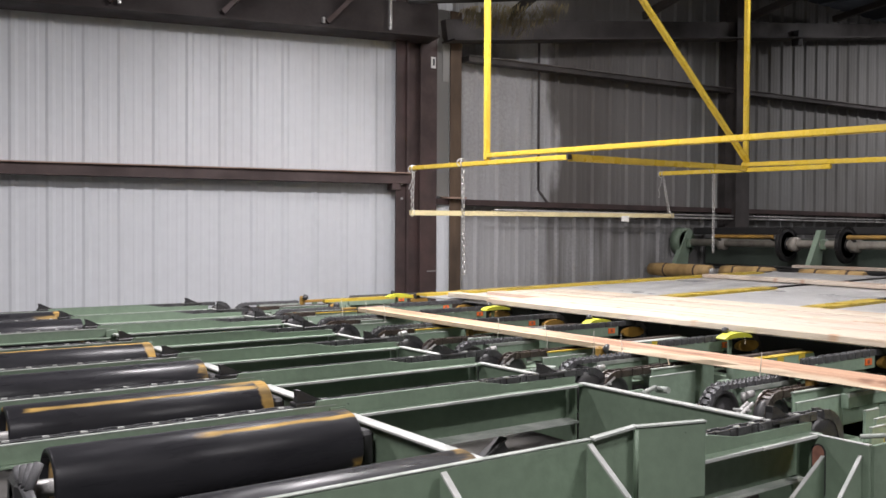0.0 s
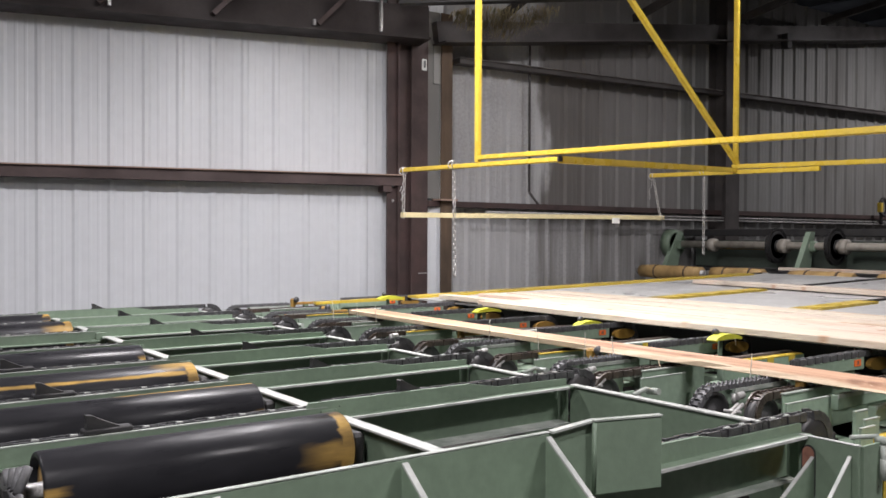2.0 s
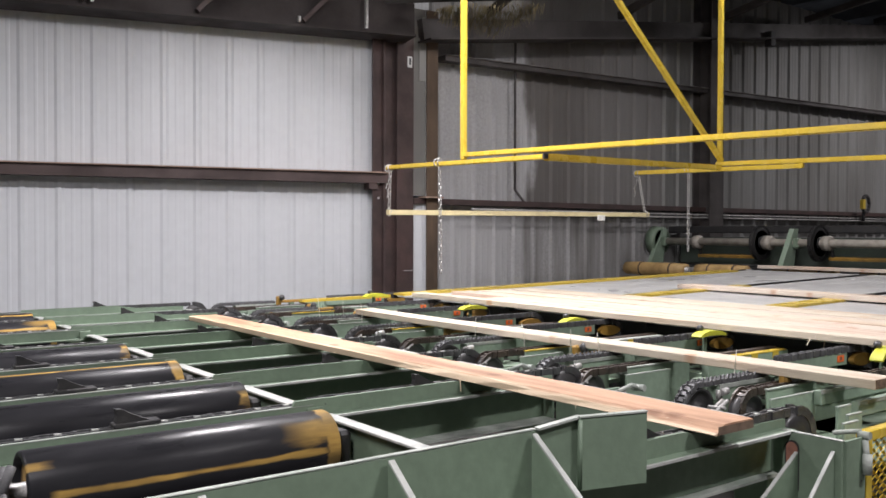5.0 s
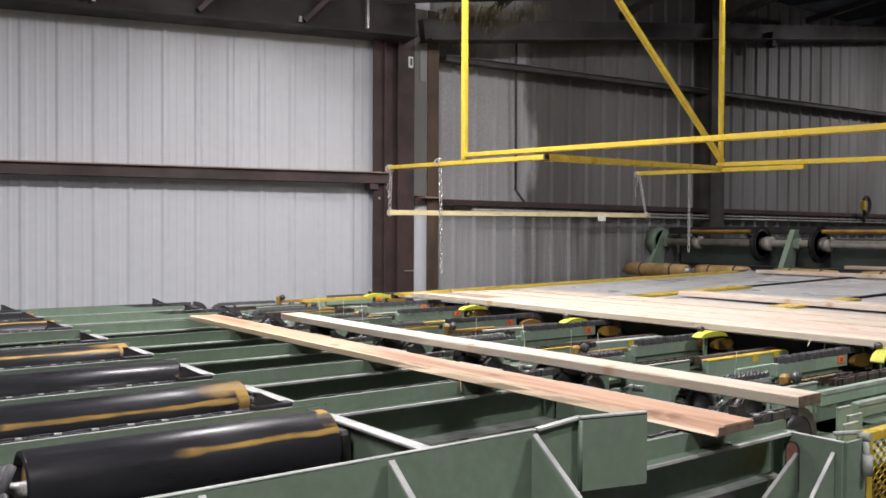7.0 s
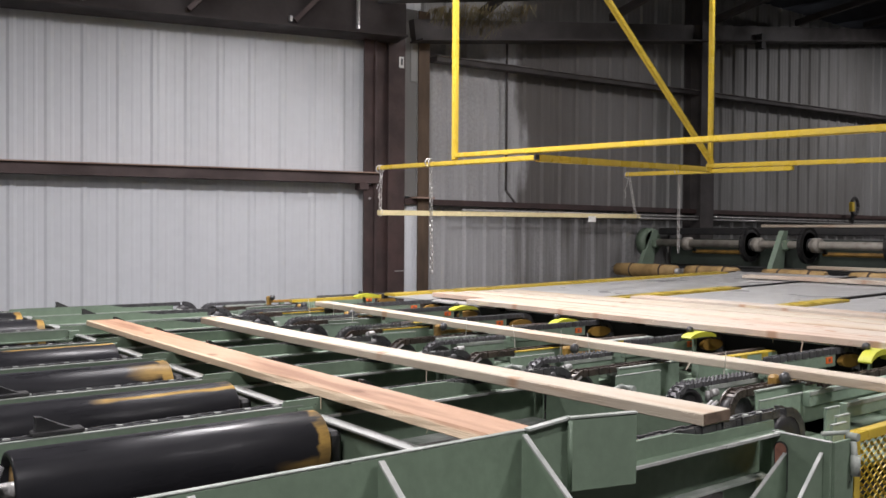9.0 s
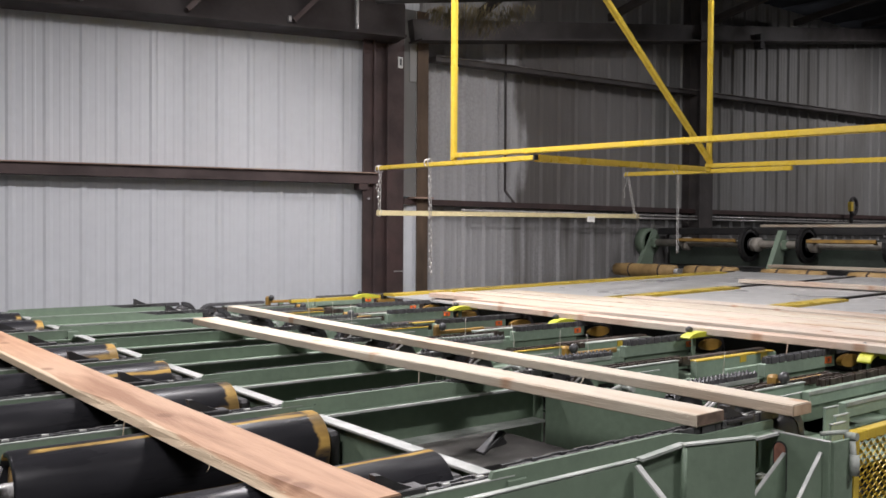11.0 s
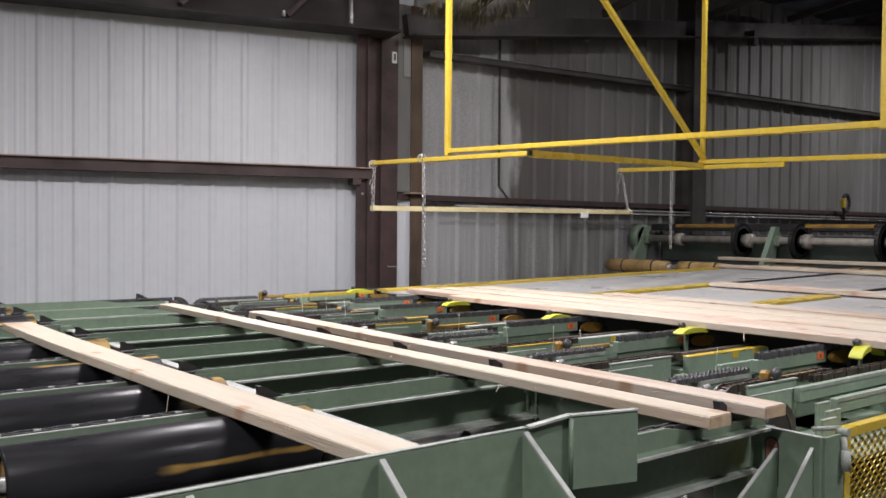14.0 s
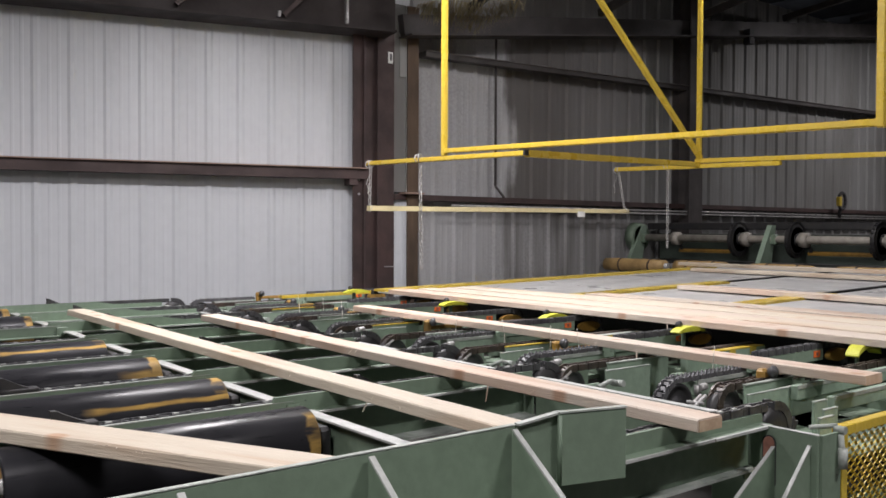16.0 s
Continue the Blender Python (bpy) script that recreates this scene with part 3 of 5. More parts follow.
for i in range(1000):
    a, r = rng.uniform(0, 6.28), rng.random() ** 0.6
    c = Vector((5.72 + 0.40 * r * math.cos(a), 6.75 - 0.33 * r * math.cos(a) + 0.25 * r * math.sin(a), 3.84 - 0.30 * (1 - r) * rng.random()))
    d = Vector((rng.uniform(-0.5, 0.5), rng.uniform(-0.5, 0.5), -1)).normalized() * rng.uniform(0.05, 0.18)
    s = d.orthogonal().normalized() * rng.uniform(0.010, 0.028)
    vs = [bm.verts.new(v) for v in (c - s, c + s, c + d * 0.6 + s * 0.7, c + d, c + d * 0.5 - s * 0.8)]
    bm.faces.new(vs)
clump = solid("dust_clump", bm, COBWEB, "shaggy clump of dusty cobweb hanging from the roof", "cobweb")
bm = bmesh.new()
beam(bm, (4.9, 7.45, 3.98), (7.2, 5.5, 4.02), 0.12, 0.16)
solid("roof_tie", bm, DARKROOF, "dark roof tie carrying dust", "beam", kind="structure")

# ---- the lug table: chain rails, cross members, rollers ----
RAILS = [1.50, 2.53, 3.19, 3.88, 4.58, 5.28, 5.95, 6.62]
XA, XB = 1.43, 2.50
LUG_PITCH, LUG_SPEED = 1.055, 0.31


def chain_strand(bm, x0, x1, y, z, pitch=0.05, w=0.034):
    """Roller chain lying along x: paired side plates and pins."""
    n = int((x1 - x0) / pitch)
    for i in range(n):
        c = x0 + (i + 0.5) * pitch
        o = w / 2 if i % 2 else w / 2 - 0.007
        for s in (-1, 1):
            box(bm, c - pitch * 0.62, c + pitch * 0.62, y + s * o - 0.003, y + s * o + 0.003, z - 0.014, z + 0.014)
        box(bm, c - 0.012, c + 0.012, y - w / 2, y + w / 2, z - 0.011, z + 0.009)


def arc_chain(bm, cx, cz, r, y, a0, a1, w=0.036, step=0.3):
    """Chain wrapped over a wheel in the xz-plane, from angle a0 to a1."""
    a = a0
    while a < a1:
        for s in (-1, 1):
            p = [(cx + (r + dr) * math.cos(a + da), cz + (r + dr) * math.sin(a + da)) for dr, da in ((-0.014, -0.16), (0.016, -0.16), (0.016, 0.16), (-0.014, 0.16))]
            prism(bm, p, "y", y + s * w / 2 - 0.004, y + s * w / 2 + 0.004)
        p = [(cx + (r + dr) * math.cos(a + da), cz + (r + dr) * math.sin(a + da)) for dr, da in ((-0.01, -0.1), (0.008, -0.1), (0.008, 0.1), (-0.01, 0.1))]
        prism(bm, p, "y", y - w / 2, y + w / 2)
        a += step


def lug_mesh():
    """A shark-fin lug: upright face to -x, sloping back, on a base link."""
    bm = bmesh.new()
    prism(bm, [(-0.06, -0.01), (0.045, -0.01), (0.045, -0.004), (0.012, 0.009), (-0.022, 0.026), (-0.042, 0.037), (-0.058, 0.038), (-0.054, 0.018)], "y", -0.012, 0.012)
    box(bm, -0.066, 0.07, -0.024, 0.024, -0.016, -0.002, 0.003)
    return mesh_of("lug", bm, BLACK)


LUG = lug_mesh()
lugs = []
for y in RAILS:
    rail = thing("chain_rail", "green steel chain rail with worn flange and black lug chain", "conveyor rail", (0, y, 0), "lug chain rails")
    x0, x1, xw = -4.0, XB - 0.02, XA - 0.04
    over = 0.040 if y > 2 else 0.034
    part("web", boxed(xw, x1, 0.052, 0.064, 0.80, 0.940, 0.002), GREEN, rail)
    bm = bmesh.new()
    for j in range(54):
        px = x0 + 0.1 + 0.1 * j
        box(bm, px - 0.009, px + 0.009, 0.024, 0.034, 0.9835, 0.9895)
    for j in range(5):
        px = 2.14 + 0.075 * j
        box(bm, px - 0.011, px + 0.011, 0.026, 0.036, 0.9975, 1.0012)
    tagged(part("pin_strip", bm, WORN, rail, "bright worn chain pin heads"), kind="stuff")
    part("top_flange", boxed(xw, x1, -over, 0.075, 0.940, 0.948, 0.0015), GREEN, rail)
    bm = bmesh.new()
    rg = random.Random(int(y * 100))
    px = xw
    while px < x1 - 0.04:
        q = min(px + rg.uniform(0.10, 0.42), x1 - 0.03)
        d = rg.uniform(0.0, 0.006)
        box(bm, px, q, -over - 0.0035 - d, -over + 0.002, 0.9405, 0.9485)
        px = q
    part("worn_edge", bm, WORN if y < 3.5 else DULL, rail, "bright worn flange edge")
    part("band_flange", boxed(x0, xw - 0.004, -0.012, 0.075, 0.921, 0.929, 0.0015), GREEN, rail)
    part("band_edge", boxed(x0, xw - 0.004, 0.003, 0.0165, 0.9805, 0.9835), DULL, rail, "worn top edge")
    part("lower_flange", boxed(xw, x1, -0.02 if y > 2 else 0.022, 0.064, 0.791, 0.80), DULL if y < 3 else GREEN, rail)
    bm = bmesh.new()
    prism(bm, [(x0, 0.93), (xw - 0.08, 0.93), (xw, 0.948), (x1, 0.948), (x1, 0.974), (2.12, 0.976), (1.98, 1.0), (xw - 0.07, 1.0), (xw - 0.08, 0.98), (x0, 0.98)], "y", 0.004, 0.016)
    part("raceway", bm, GREEN, rail)
    part("raceway", boxed(x0, x1 + 0.0, 0.060, 0.070, 0.948, 0.974, 0.002), GREEN, rail)
    part("splice", boxed(xw - 0.03, xw + 0.03, -0.004, 0.004, 0.93, 0.974, 0.002), GREEN, rail)
    bm = bmesh.new()
    chain_strand(bm, x0, xw, 0.038, 0.972)
    chain_strand(bm, xw, XB + 0.06, 0.038, 0.984)
    chain = part("lug_chain", bm, CHAINM, rail, "oily black roller chain")
    wheel = bmesh.new()
    lathe(wheel, [(-0.02, 0.03), (-0.02, 0.074), (-0.006, 0.084), (0.006, 0.084), (0.02, 0.074), (0.02, 0.03)], "y", (XB + 0.08, 0.038, 0.895), 20)
    part("sprocket", wheel, BLACK, rail, "black sprocket wheel")
    bm = bmesh.new()
    arc_chain(bm, XB + 0.08, 0.895, 0.09, 0.038, -0.9, 1.6)
    part("wrapped_chain", bm, CHAINM, rail)
    part("bearing_arm", boxed(XB - 0.02, XB + 0.26, 0.085, 0.10, 0.80, 0.90, 0.004), PALE_GREEN, rail)
    for k in range(-2, 7):
        lug = part("lug", LUG, None, rail, "black shark-fin lug")
        lugs.append((lug, k))

for i, (ya, yb) in enumerate(zip(RAILS, RAILS[1:])):
    for x in (XA, XB):
        cm = thing("cross_member", "green cross member with a worn bright top", "cross member", (x, ya, 0), "cross members")
        w = yb - ya
        part("web", boxed(-0.006, 0.006, 0.02, w - 0.004, 0.70 if x == XB else 0.80, 0.944), GREEN, cm)
        part("top_edge", boxed(-0.035 if x == XA else -0.02, 0.012, 0.08, w - 0.014, 0.944, 0.952, 0.0015), WORN, cm, "worn bright top flange")
        if x == XA:
            part("gusset", boxed(0.006, 0.10, w - 0.012, w - 0.004, 0.75, 0.90), GREEN, cm)

# black drive shafts and hoses under the near bays
shaft = thing("under_shaft", "dark greasy drive shaft under the chains", "shaft")
for x, z in ((1.95, 0.62), (0.2, 0.6)):
    bm = bmesh.new()
    tube(bm, (x, 0.9, z), (x, 7.2, z), 0.03, 12)
    part("bar", bm, BLACK, shaft)
for y in RAILS:
    bm = bmesh.new()
    lathe(bm, [(-0.05, 0.05), (-0.05, 0.09), (0.05, 0.09), (0.05, 0.05)], "y", (1.95, y + 0.25, 0.62), 16)
    part("hub", bm, BLACK, shaft)
for x in (-3.6, -0.6, 2.5):
    for y in (1.6, 4.2, 6.9):
        leg = thing("machine_leg", "green square steel leg under the table", "leg", (x, y, 0), "machine legs")
        part("post", boxed(-0.06, 0.06, -0.06, 0.06, 0.012, 0.80, 0.004), GREEN, leg)
        part("foot", boxed(-0.11, 0.11, -0.11, 0.11, 0, 0.012), GREEN, leg)
bed = thing("side_sill", "long dark green bottom sills of the table", "sill")
for y in (1.45, 6.75):
    part("sill", boxed(-4.0, 4.2, y, y + 0.1, 0.50, 0.60), GREEN, bed)

pan = thing("drip_pan", "black greasy drip pan with shavings under the near bay", "drip pan")
part("pan", boxed(-0.8, 2.44, 1.62, 2.50, 0.60, 0.612, 0.002), DARKROOF, pan)
part("rim", boxed(-0.8, 2.44, 2.50, 2.512, 0.60, 0.66), BLACK, pan)
bm = bmesh.new()
chain_strand(bm, 1.2, 2.4, 1.98, 0.66, 0.05, 0.04)
part("return_chain", bm, CHAINM, pan, "slack greasy return chain")
bm = bmesh.new()
rg = random.Random(31)
for i in range(260):
    c = Vector((rg.uniform(1.2, 2.4), rg.uniform(1.66, 2.46), 0.614))
    d = Vector((rg.uniform(-1, 1), rg.uniform(-1, 1), rg.uniform(0, 0.4))).normalized() * rg.uniform(0.008, 0.035)
    w = d.orthogonal().normalized() * rg.uniform(0.0008, 0.003)
    bm.faces.new([bm.verts.new(v) for v in (c - w, c + w, c + d)])
tagged(part("shavings", bm, STRAW, pan, "scattered pale wood shavings"), kind="stuff")
for y in (1.62, 2.50):
    part("bearer", boxed(-0.8, 2.44, y - 0.02, y + 0.02, 0.56, 0.60), GREEN, pan)

R_ROLL = 0.102
ROLLS = [(1.76, 0.8), (2.37, 0.85), (3.01, 0.82), (3.66, 0.82), (4.37, 0.82), (5.80, 0.82), (6.4, 0.82)]


def roller_mesh():
    bm = bmesh.new()
    lathe(bm, [(-0.40, 0.02), (-0.405, 0.084), (-0.437, 0.089), (-0.436, 0.099), (-0.430, R_ROLL), (0.430, R_ROLL), (0.436, 0.099), (0.437, 0.089), (0.41, 0.086), (0.40, 0.02)], "x", (0, 0, 0), 48)
    return mesh_of("drum", bm, ROLLER)


DRUM = roller_mesh()
bm = bmesh.new()
lathe(bm, [(0.0, 0.03), (0.0, 0.080), (0.008, 0.084), (0.012, 0.03)], "x", (0, 0, 0), 32)
RING = mesh_of("end_disc", bm, RUSTDISC)
drums = []
for i, (y, ln) in enumerate(ROLLS):
    ro = thing("ending_roller", "black steel ending roller with ochre rust marks, turning", "roller", (0.902, y, 0.897), "ending rollers")
    drums.append(part("drum", DRUM, None, ro))
    for sx in (-0.418, 0.408):
        part("end_disc", RING, None, drums[-1], "ochre rusted end disc").location = (sx, 0, 0)
    bm = bmesh.new()
    tube(bm, (-0.52, 0, 0), (0.50, 0, 0), 0.024, 14)
    part("axle", bm, BRIGHT, ro)
    for sx in (-0.5, 0.47):
        part("bearing", boxed(sx - 0.02, sx + 0.03, -0.06, 0.06, -0.07, 0.04, 0.012), BLACK, ro, "black bearing block")
        part("bracket", boxed(sx - 0.03, sx + 0.04, -0.08, 0.12, -0.20, -0.07, 0.004), GREEN, ro)

hose = thing("hydraulic_hoses", "bundle of pale grey hoses beside the near roller", "hose")
for k in range(4):
    bm = bmesh.new()
    pts = [Vector((0.43 - 0.01 * k, 2.28 + 0.035 * k, 0.985 - 0.01 * k)), Vector((0.40, 2.25 + 0.03 * k, 0.93)), Vector((0.42, 2.22 + 0.02 * k, 0.86)), Vector((0.44, 2.2, 0.7))]
    for a, b in zip(pts, pts[1:]):
        tube(bm, a, b, 0.012, 8)
    part("hose", bm, CHAINGREY, hose)

# ---- sliding end fence ----
FS = 0.75
fence = thing("end_fence", "green sliding end fence with worn top edge and gussets", "fence")
FZ = 1.55 - 0.55 * FS
FX = 1.67 * FS
part("fence_plate", boxed(-0.6, FX, 0, 0.012, FZ - 0.38, FZ, 0.002), GREEN, fence)
part("worn_edge", boxed(-0.6, FX, -0.001, 0.012, FZ, FZ + 0.003, 0.001), DULL, fence, "bright worn top edge")
bm = bmesh.new()
prism(bm, [(FX, FZ - 0.38), (FX + 0.13, FZ - 0.14), (FX + 0.13, FZ + 0.010), (FX, FZ)], "y", 0.0, 0.012)
part("wing", bm, GREEN, fence)
bm = bmesh.new()
beam(bm, (FX, -0.002, FZ + 0.003), (FX + 0.13, -0.002, FZ + 0.013), 0.016, 0.005)
part("worn_edge", bm, DULL, fence)
wing_z = FZ + 0.012
bm = boxed(0, 0.175, -0.012, 0.0, wing_z - 0.16, wing_z, 0.002)
bmesh.ops.transform(bm, matrix=pose(FX + 0.12, -0.002, 0, 0, 0, -15), verts=bm.verts[:])
part("end_plate", bm, GREEN, fence)
bm = boxed(0, 0.175, -0.014, 0.002, wing_z + 0.0005, wing_z + 0.004)
bmesh.ops.transform(bm, matrix=pose(FX + 0.12, -0.002, 0, 0, 0, -15), verts=bm.verts[:])
part("worn_edge", bm, DULL, fence)
bm = bmesh.new()
tube(bm, (FX + 0.12, -0.012, wing_z - 0.155), (FX + 0.12, -0.012, wing_z - 0.004), 0.005, 8)
part("weld", bm, GREEN, fence)
for x in (FX - 0.012, FX - 0.37, FX - 0.73):
    bm = bmesh.new()
    prism(bm, [(-0.008, FZ - 0.008), (-0.42, FZ - 0.33), (-0.008, FZ - 0.37)], "x", x - 0.006, x + 0.006)
    part("gusset", bm, GREEN, fence)
    bm = bmesh.new()
    beam(bm, (x, -0.008, FZ - 0.005), (x, -0.42, FZ - 0.325), 0.0125, 0.004)
    part("gusset_edge", bm, WORN, fence, "bright worn gusset edge")
part("slide", boxed(-0.6, FX + 0.2, -0.34, 0.0, FZ - 0.42, FZ - 0.385), GREEN, fence)

# ---- end post of the table with gussets and slotted hole ----
ep = thing("end_post", "green end post plate with a rust-ringed slot", "post")
part("plate", boxed(2.44, 2.452, 1.30, 1.488, 0.55, 0.947, 0.002), GREEN, ep)
part("cap", boxed(2.4385, 2.4535, 1.299, 1.488, 0.9475, 0.9505, 0.001), WORN, ep, "bright worn cap")
part("side_plate", boxed(2.452, 2.56, 1.292, 1.302, 0.55, 0.947), GREEN, ep)
for dx, half, mat in ((0.002, 0.023, BLACK), (0.004, 0.018, REDLEAD)):
    bm = bmesh.new()
    pts = []
    for i in range(17):
        a = math.pi * i / 16
        pts.append((1.455 + half * math.cos(a), 0.90 + half * math.sin(a)))
    for i in range(17):
        a = math.pi + math.pi * i / 16
        pts.append((1.455 + half * math.cos(a), (0.78 if mat is BLACK else 0.86) + half * math.sin(a)))
    prism(bm, pts, "x", 2.44 - dx, 2.44)
    part("slot", bm, mat, ep, "rusted slot" if mat is REDLEAD else "")
for y, zt, xb in ((1.44, 0.89, 2.06), (1.325, 0.915, 2.17)):
    bm = bmesh.new()
    prism(bm, [(2.438, zt - 0.004), (xb, 0.655), (2.438, 0.655)], "y", y - 0.005, y + 0.005)
    part("gusset", bm, GREEN, ep)
    bm = bmesh.new()
    beam(bm, (2.438, y, zt), (xb, y, 0.658), 0.011, 0.004)
    part("gusset_edge", bm, WORN, ep)
bm = bmesh.new()
tube(bm, (2.50, 1.36, 0.955), (2.56, 1.305, 0.962), 0.007, 10)
tube(bm, (2.555, 1.31, 0.952), (2.555, 1.275, 0.952), 0.012, 12)
tube(bm, (2.545, 1.285, 0.94), (2.55, 1.28, 0.86), 0.009, 12)
tube(bm, (2.545, 1.278, 0.90), (2.545, 1.278, 0.84), 0.014, 14)
part("air_cylinder", bm, DULL, ep, "grey air cylinder and fittings")

guard = thing("mesh_guard", "yellow guard panel of expanded metal mesh", "guard")
gx0, gx1, gy, gz0, gz1 = 2.585, 3.6, 1.30, 0.35, 0.955
for nm, a in (("frame_bar", (gx0, gx0 + 0.035, gz0, gz1)), ("frame_bar", (gx1 - 0.03, gx1, gz0, gz1)), ("frame_bar", (gx0 + 0.035, gx1 - 0.03, gz1 - 0.03, gz1)), ("frame_bar", (gx0 + 0.035, gx1 - 0.03, gz0, gz0 + 0.03))):
    part(nm, boxed(a[0], a[1], gy, gy + 0.035, a[2], a[3], 0.002), YELLOW, guard)
bm = bmesh.new()
pw, ph = 0.042, 0.017
for r in range(int((gz1 - gz0 - 0.06) / ph)):
    for k in range(int((gx1 - gx0 - 0.06) / pw)):
        cx, cz = gx0 + 0.045 + k * pw + (pw / 2 if r % 2 else 0), gz0 + 0.035 + r * ph
        for s in (-1, 1):
            vs = [bm.verts.new(v) for v in ((cx + s * pw / 2 - 0.002, gy + 0.022, cz - 0.0027), (cx + s * pw / 2 + 0.002, gy + 0.016, cz + 0.0027), (cx + 0.002, gy + 0.012, cz + ph + 0.0027), (cx - 0.002, gy + 0.018, cz + ph - 0.0027))]
            bm.faces.new(vs)
part("mesh", bm, YELLOW, guard, "yellow expanded metal mesh")

# ---- feed section between lug table and deck ----
def toothed_chain(bm, x0, x1, y, z, cx, cz, r, a1):
    """Light feed chain with rows of upright teeth: straight from x1 to x0, then down round a wheel to angle a1."""
    w, pitch = 0.022, 0.026
    path = []
    x = x1
    while x > x0:
        path.append((x, z, 0.0))
        x -= pitch
    a = math.pi / 2
    while a < a1:
        path.append((cx + r * math.cos(a), cz + r * math.sin(a), a - math.pi / 2))
        a += pitch / r
    for i, (px, pz, tilt) in enumerate(path):
        ca, sa = math.cos(tilt), math.sin(tilt)

        def at(u, v):
            return (px + u * ca - v * sa, pz + u * sa + v * ca)

        for s in (-1, 1):
            o = w if i % 2 else w - 0.005
            prism(bm, [at(-0.016, -0.012), at(0.016, -0.012), at(0.016, 0.006), at(-0.016, 0.006)], "y", y + s * o - 0.0025, y + s * o + 0.0025)
            prism(bm, [at(-0.008, 0.004), at(0.008, 0.004), at(0.001, 0.014)], "y", y + s * (w - 0.004) - 0.003, y + s * (w - 0.004) + 0.003)
        prism(bm, [at(-0.009, -0.01), at(0.009, -0.01), at(0.009, 0.003), at(-0.009, 0.003)], "y", y - w, y + w)


FEED = [2.0, 2.76, 3.52, 4.36, 5.02, 5.70, 6.4]
WHEEL = bmesh.new()
lathe(WHEEL, [(-0.02, 0.012), (-0.026, 0.03), (-0.012, 0.034), (-0.012, 0.070), (-0.02, 0.074), (-0.02, 0.086), (0.02, 0.086), (0.02, 0.012)], "y", (0, 0, 0), 28)
WHEEL = mesh_of("sprocket", WHEEL, BLACK)
for i, y in enumerate(FEED):
    fd = thing("feed_chain_rail", "short green feed rail with grey toothed chain over a black wheel", "conveyor rail", (0, y, 0), "feed chain rails")
    # paler green stands in for the light on the bar's front
    part("chain_bar", boxed(2.80, 3.15, -0.028, 0.028, 0.918, 0.978, 0.003), PALE_GREEN, fd)
    part("bar_lip", boxed(2.80, 3.12, -0.034, -0.0285, 0.966, 0.982), DULL, fd)
    bm = bmesh.new()
    toothed_chain(bm, 2.70, 3.13, 0.0, 0.992, 2.70, 0.892, 0.1, 3.7)
    part("feed_chain", bm, CHAINGREY, fd, "grey toothed roller chain")
    part("sprocket", WHEEL, None, fd, "black sprocket wheel").location = (2.70, 0, 0.892)
    bm = bmesh.new()
    tube(bm, (2.79, -0.045, 0.955), (2.83, -0.045, 0.958), 0.014, 10)
    tube(bm, (2.785, -0.038, 0.93), (2.785, -0.036, 0.965), 0.009, 8)
    part("tensioner_bolt", bm, BRIGHT, fd, "bright tensioner bolt")
    part("web", boxed(2.86, 3.06, -0.006, 0.006, 0.80, 0.918), GREEN, fd)
    part("cross_rod", boxed(3.13, 3.30, -0.02, 0.02, 0.885, 0.905, 0.006), DULL, fd)

# take-up plates beside a brown oily chain, ahead of every lug rail
PLATES = [1.77, 2.43, 3.08, 3.72, 4.24, 4.88, 5.52, 6.12]
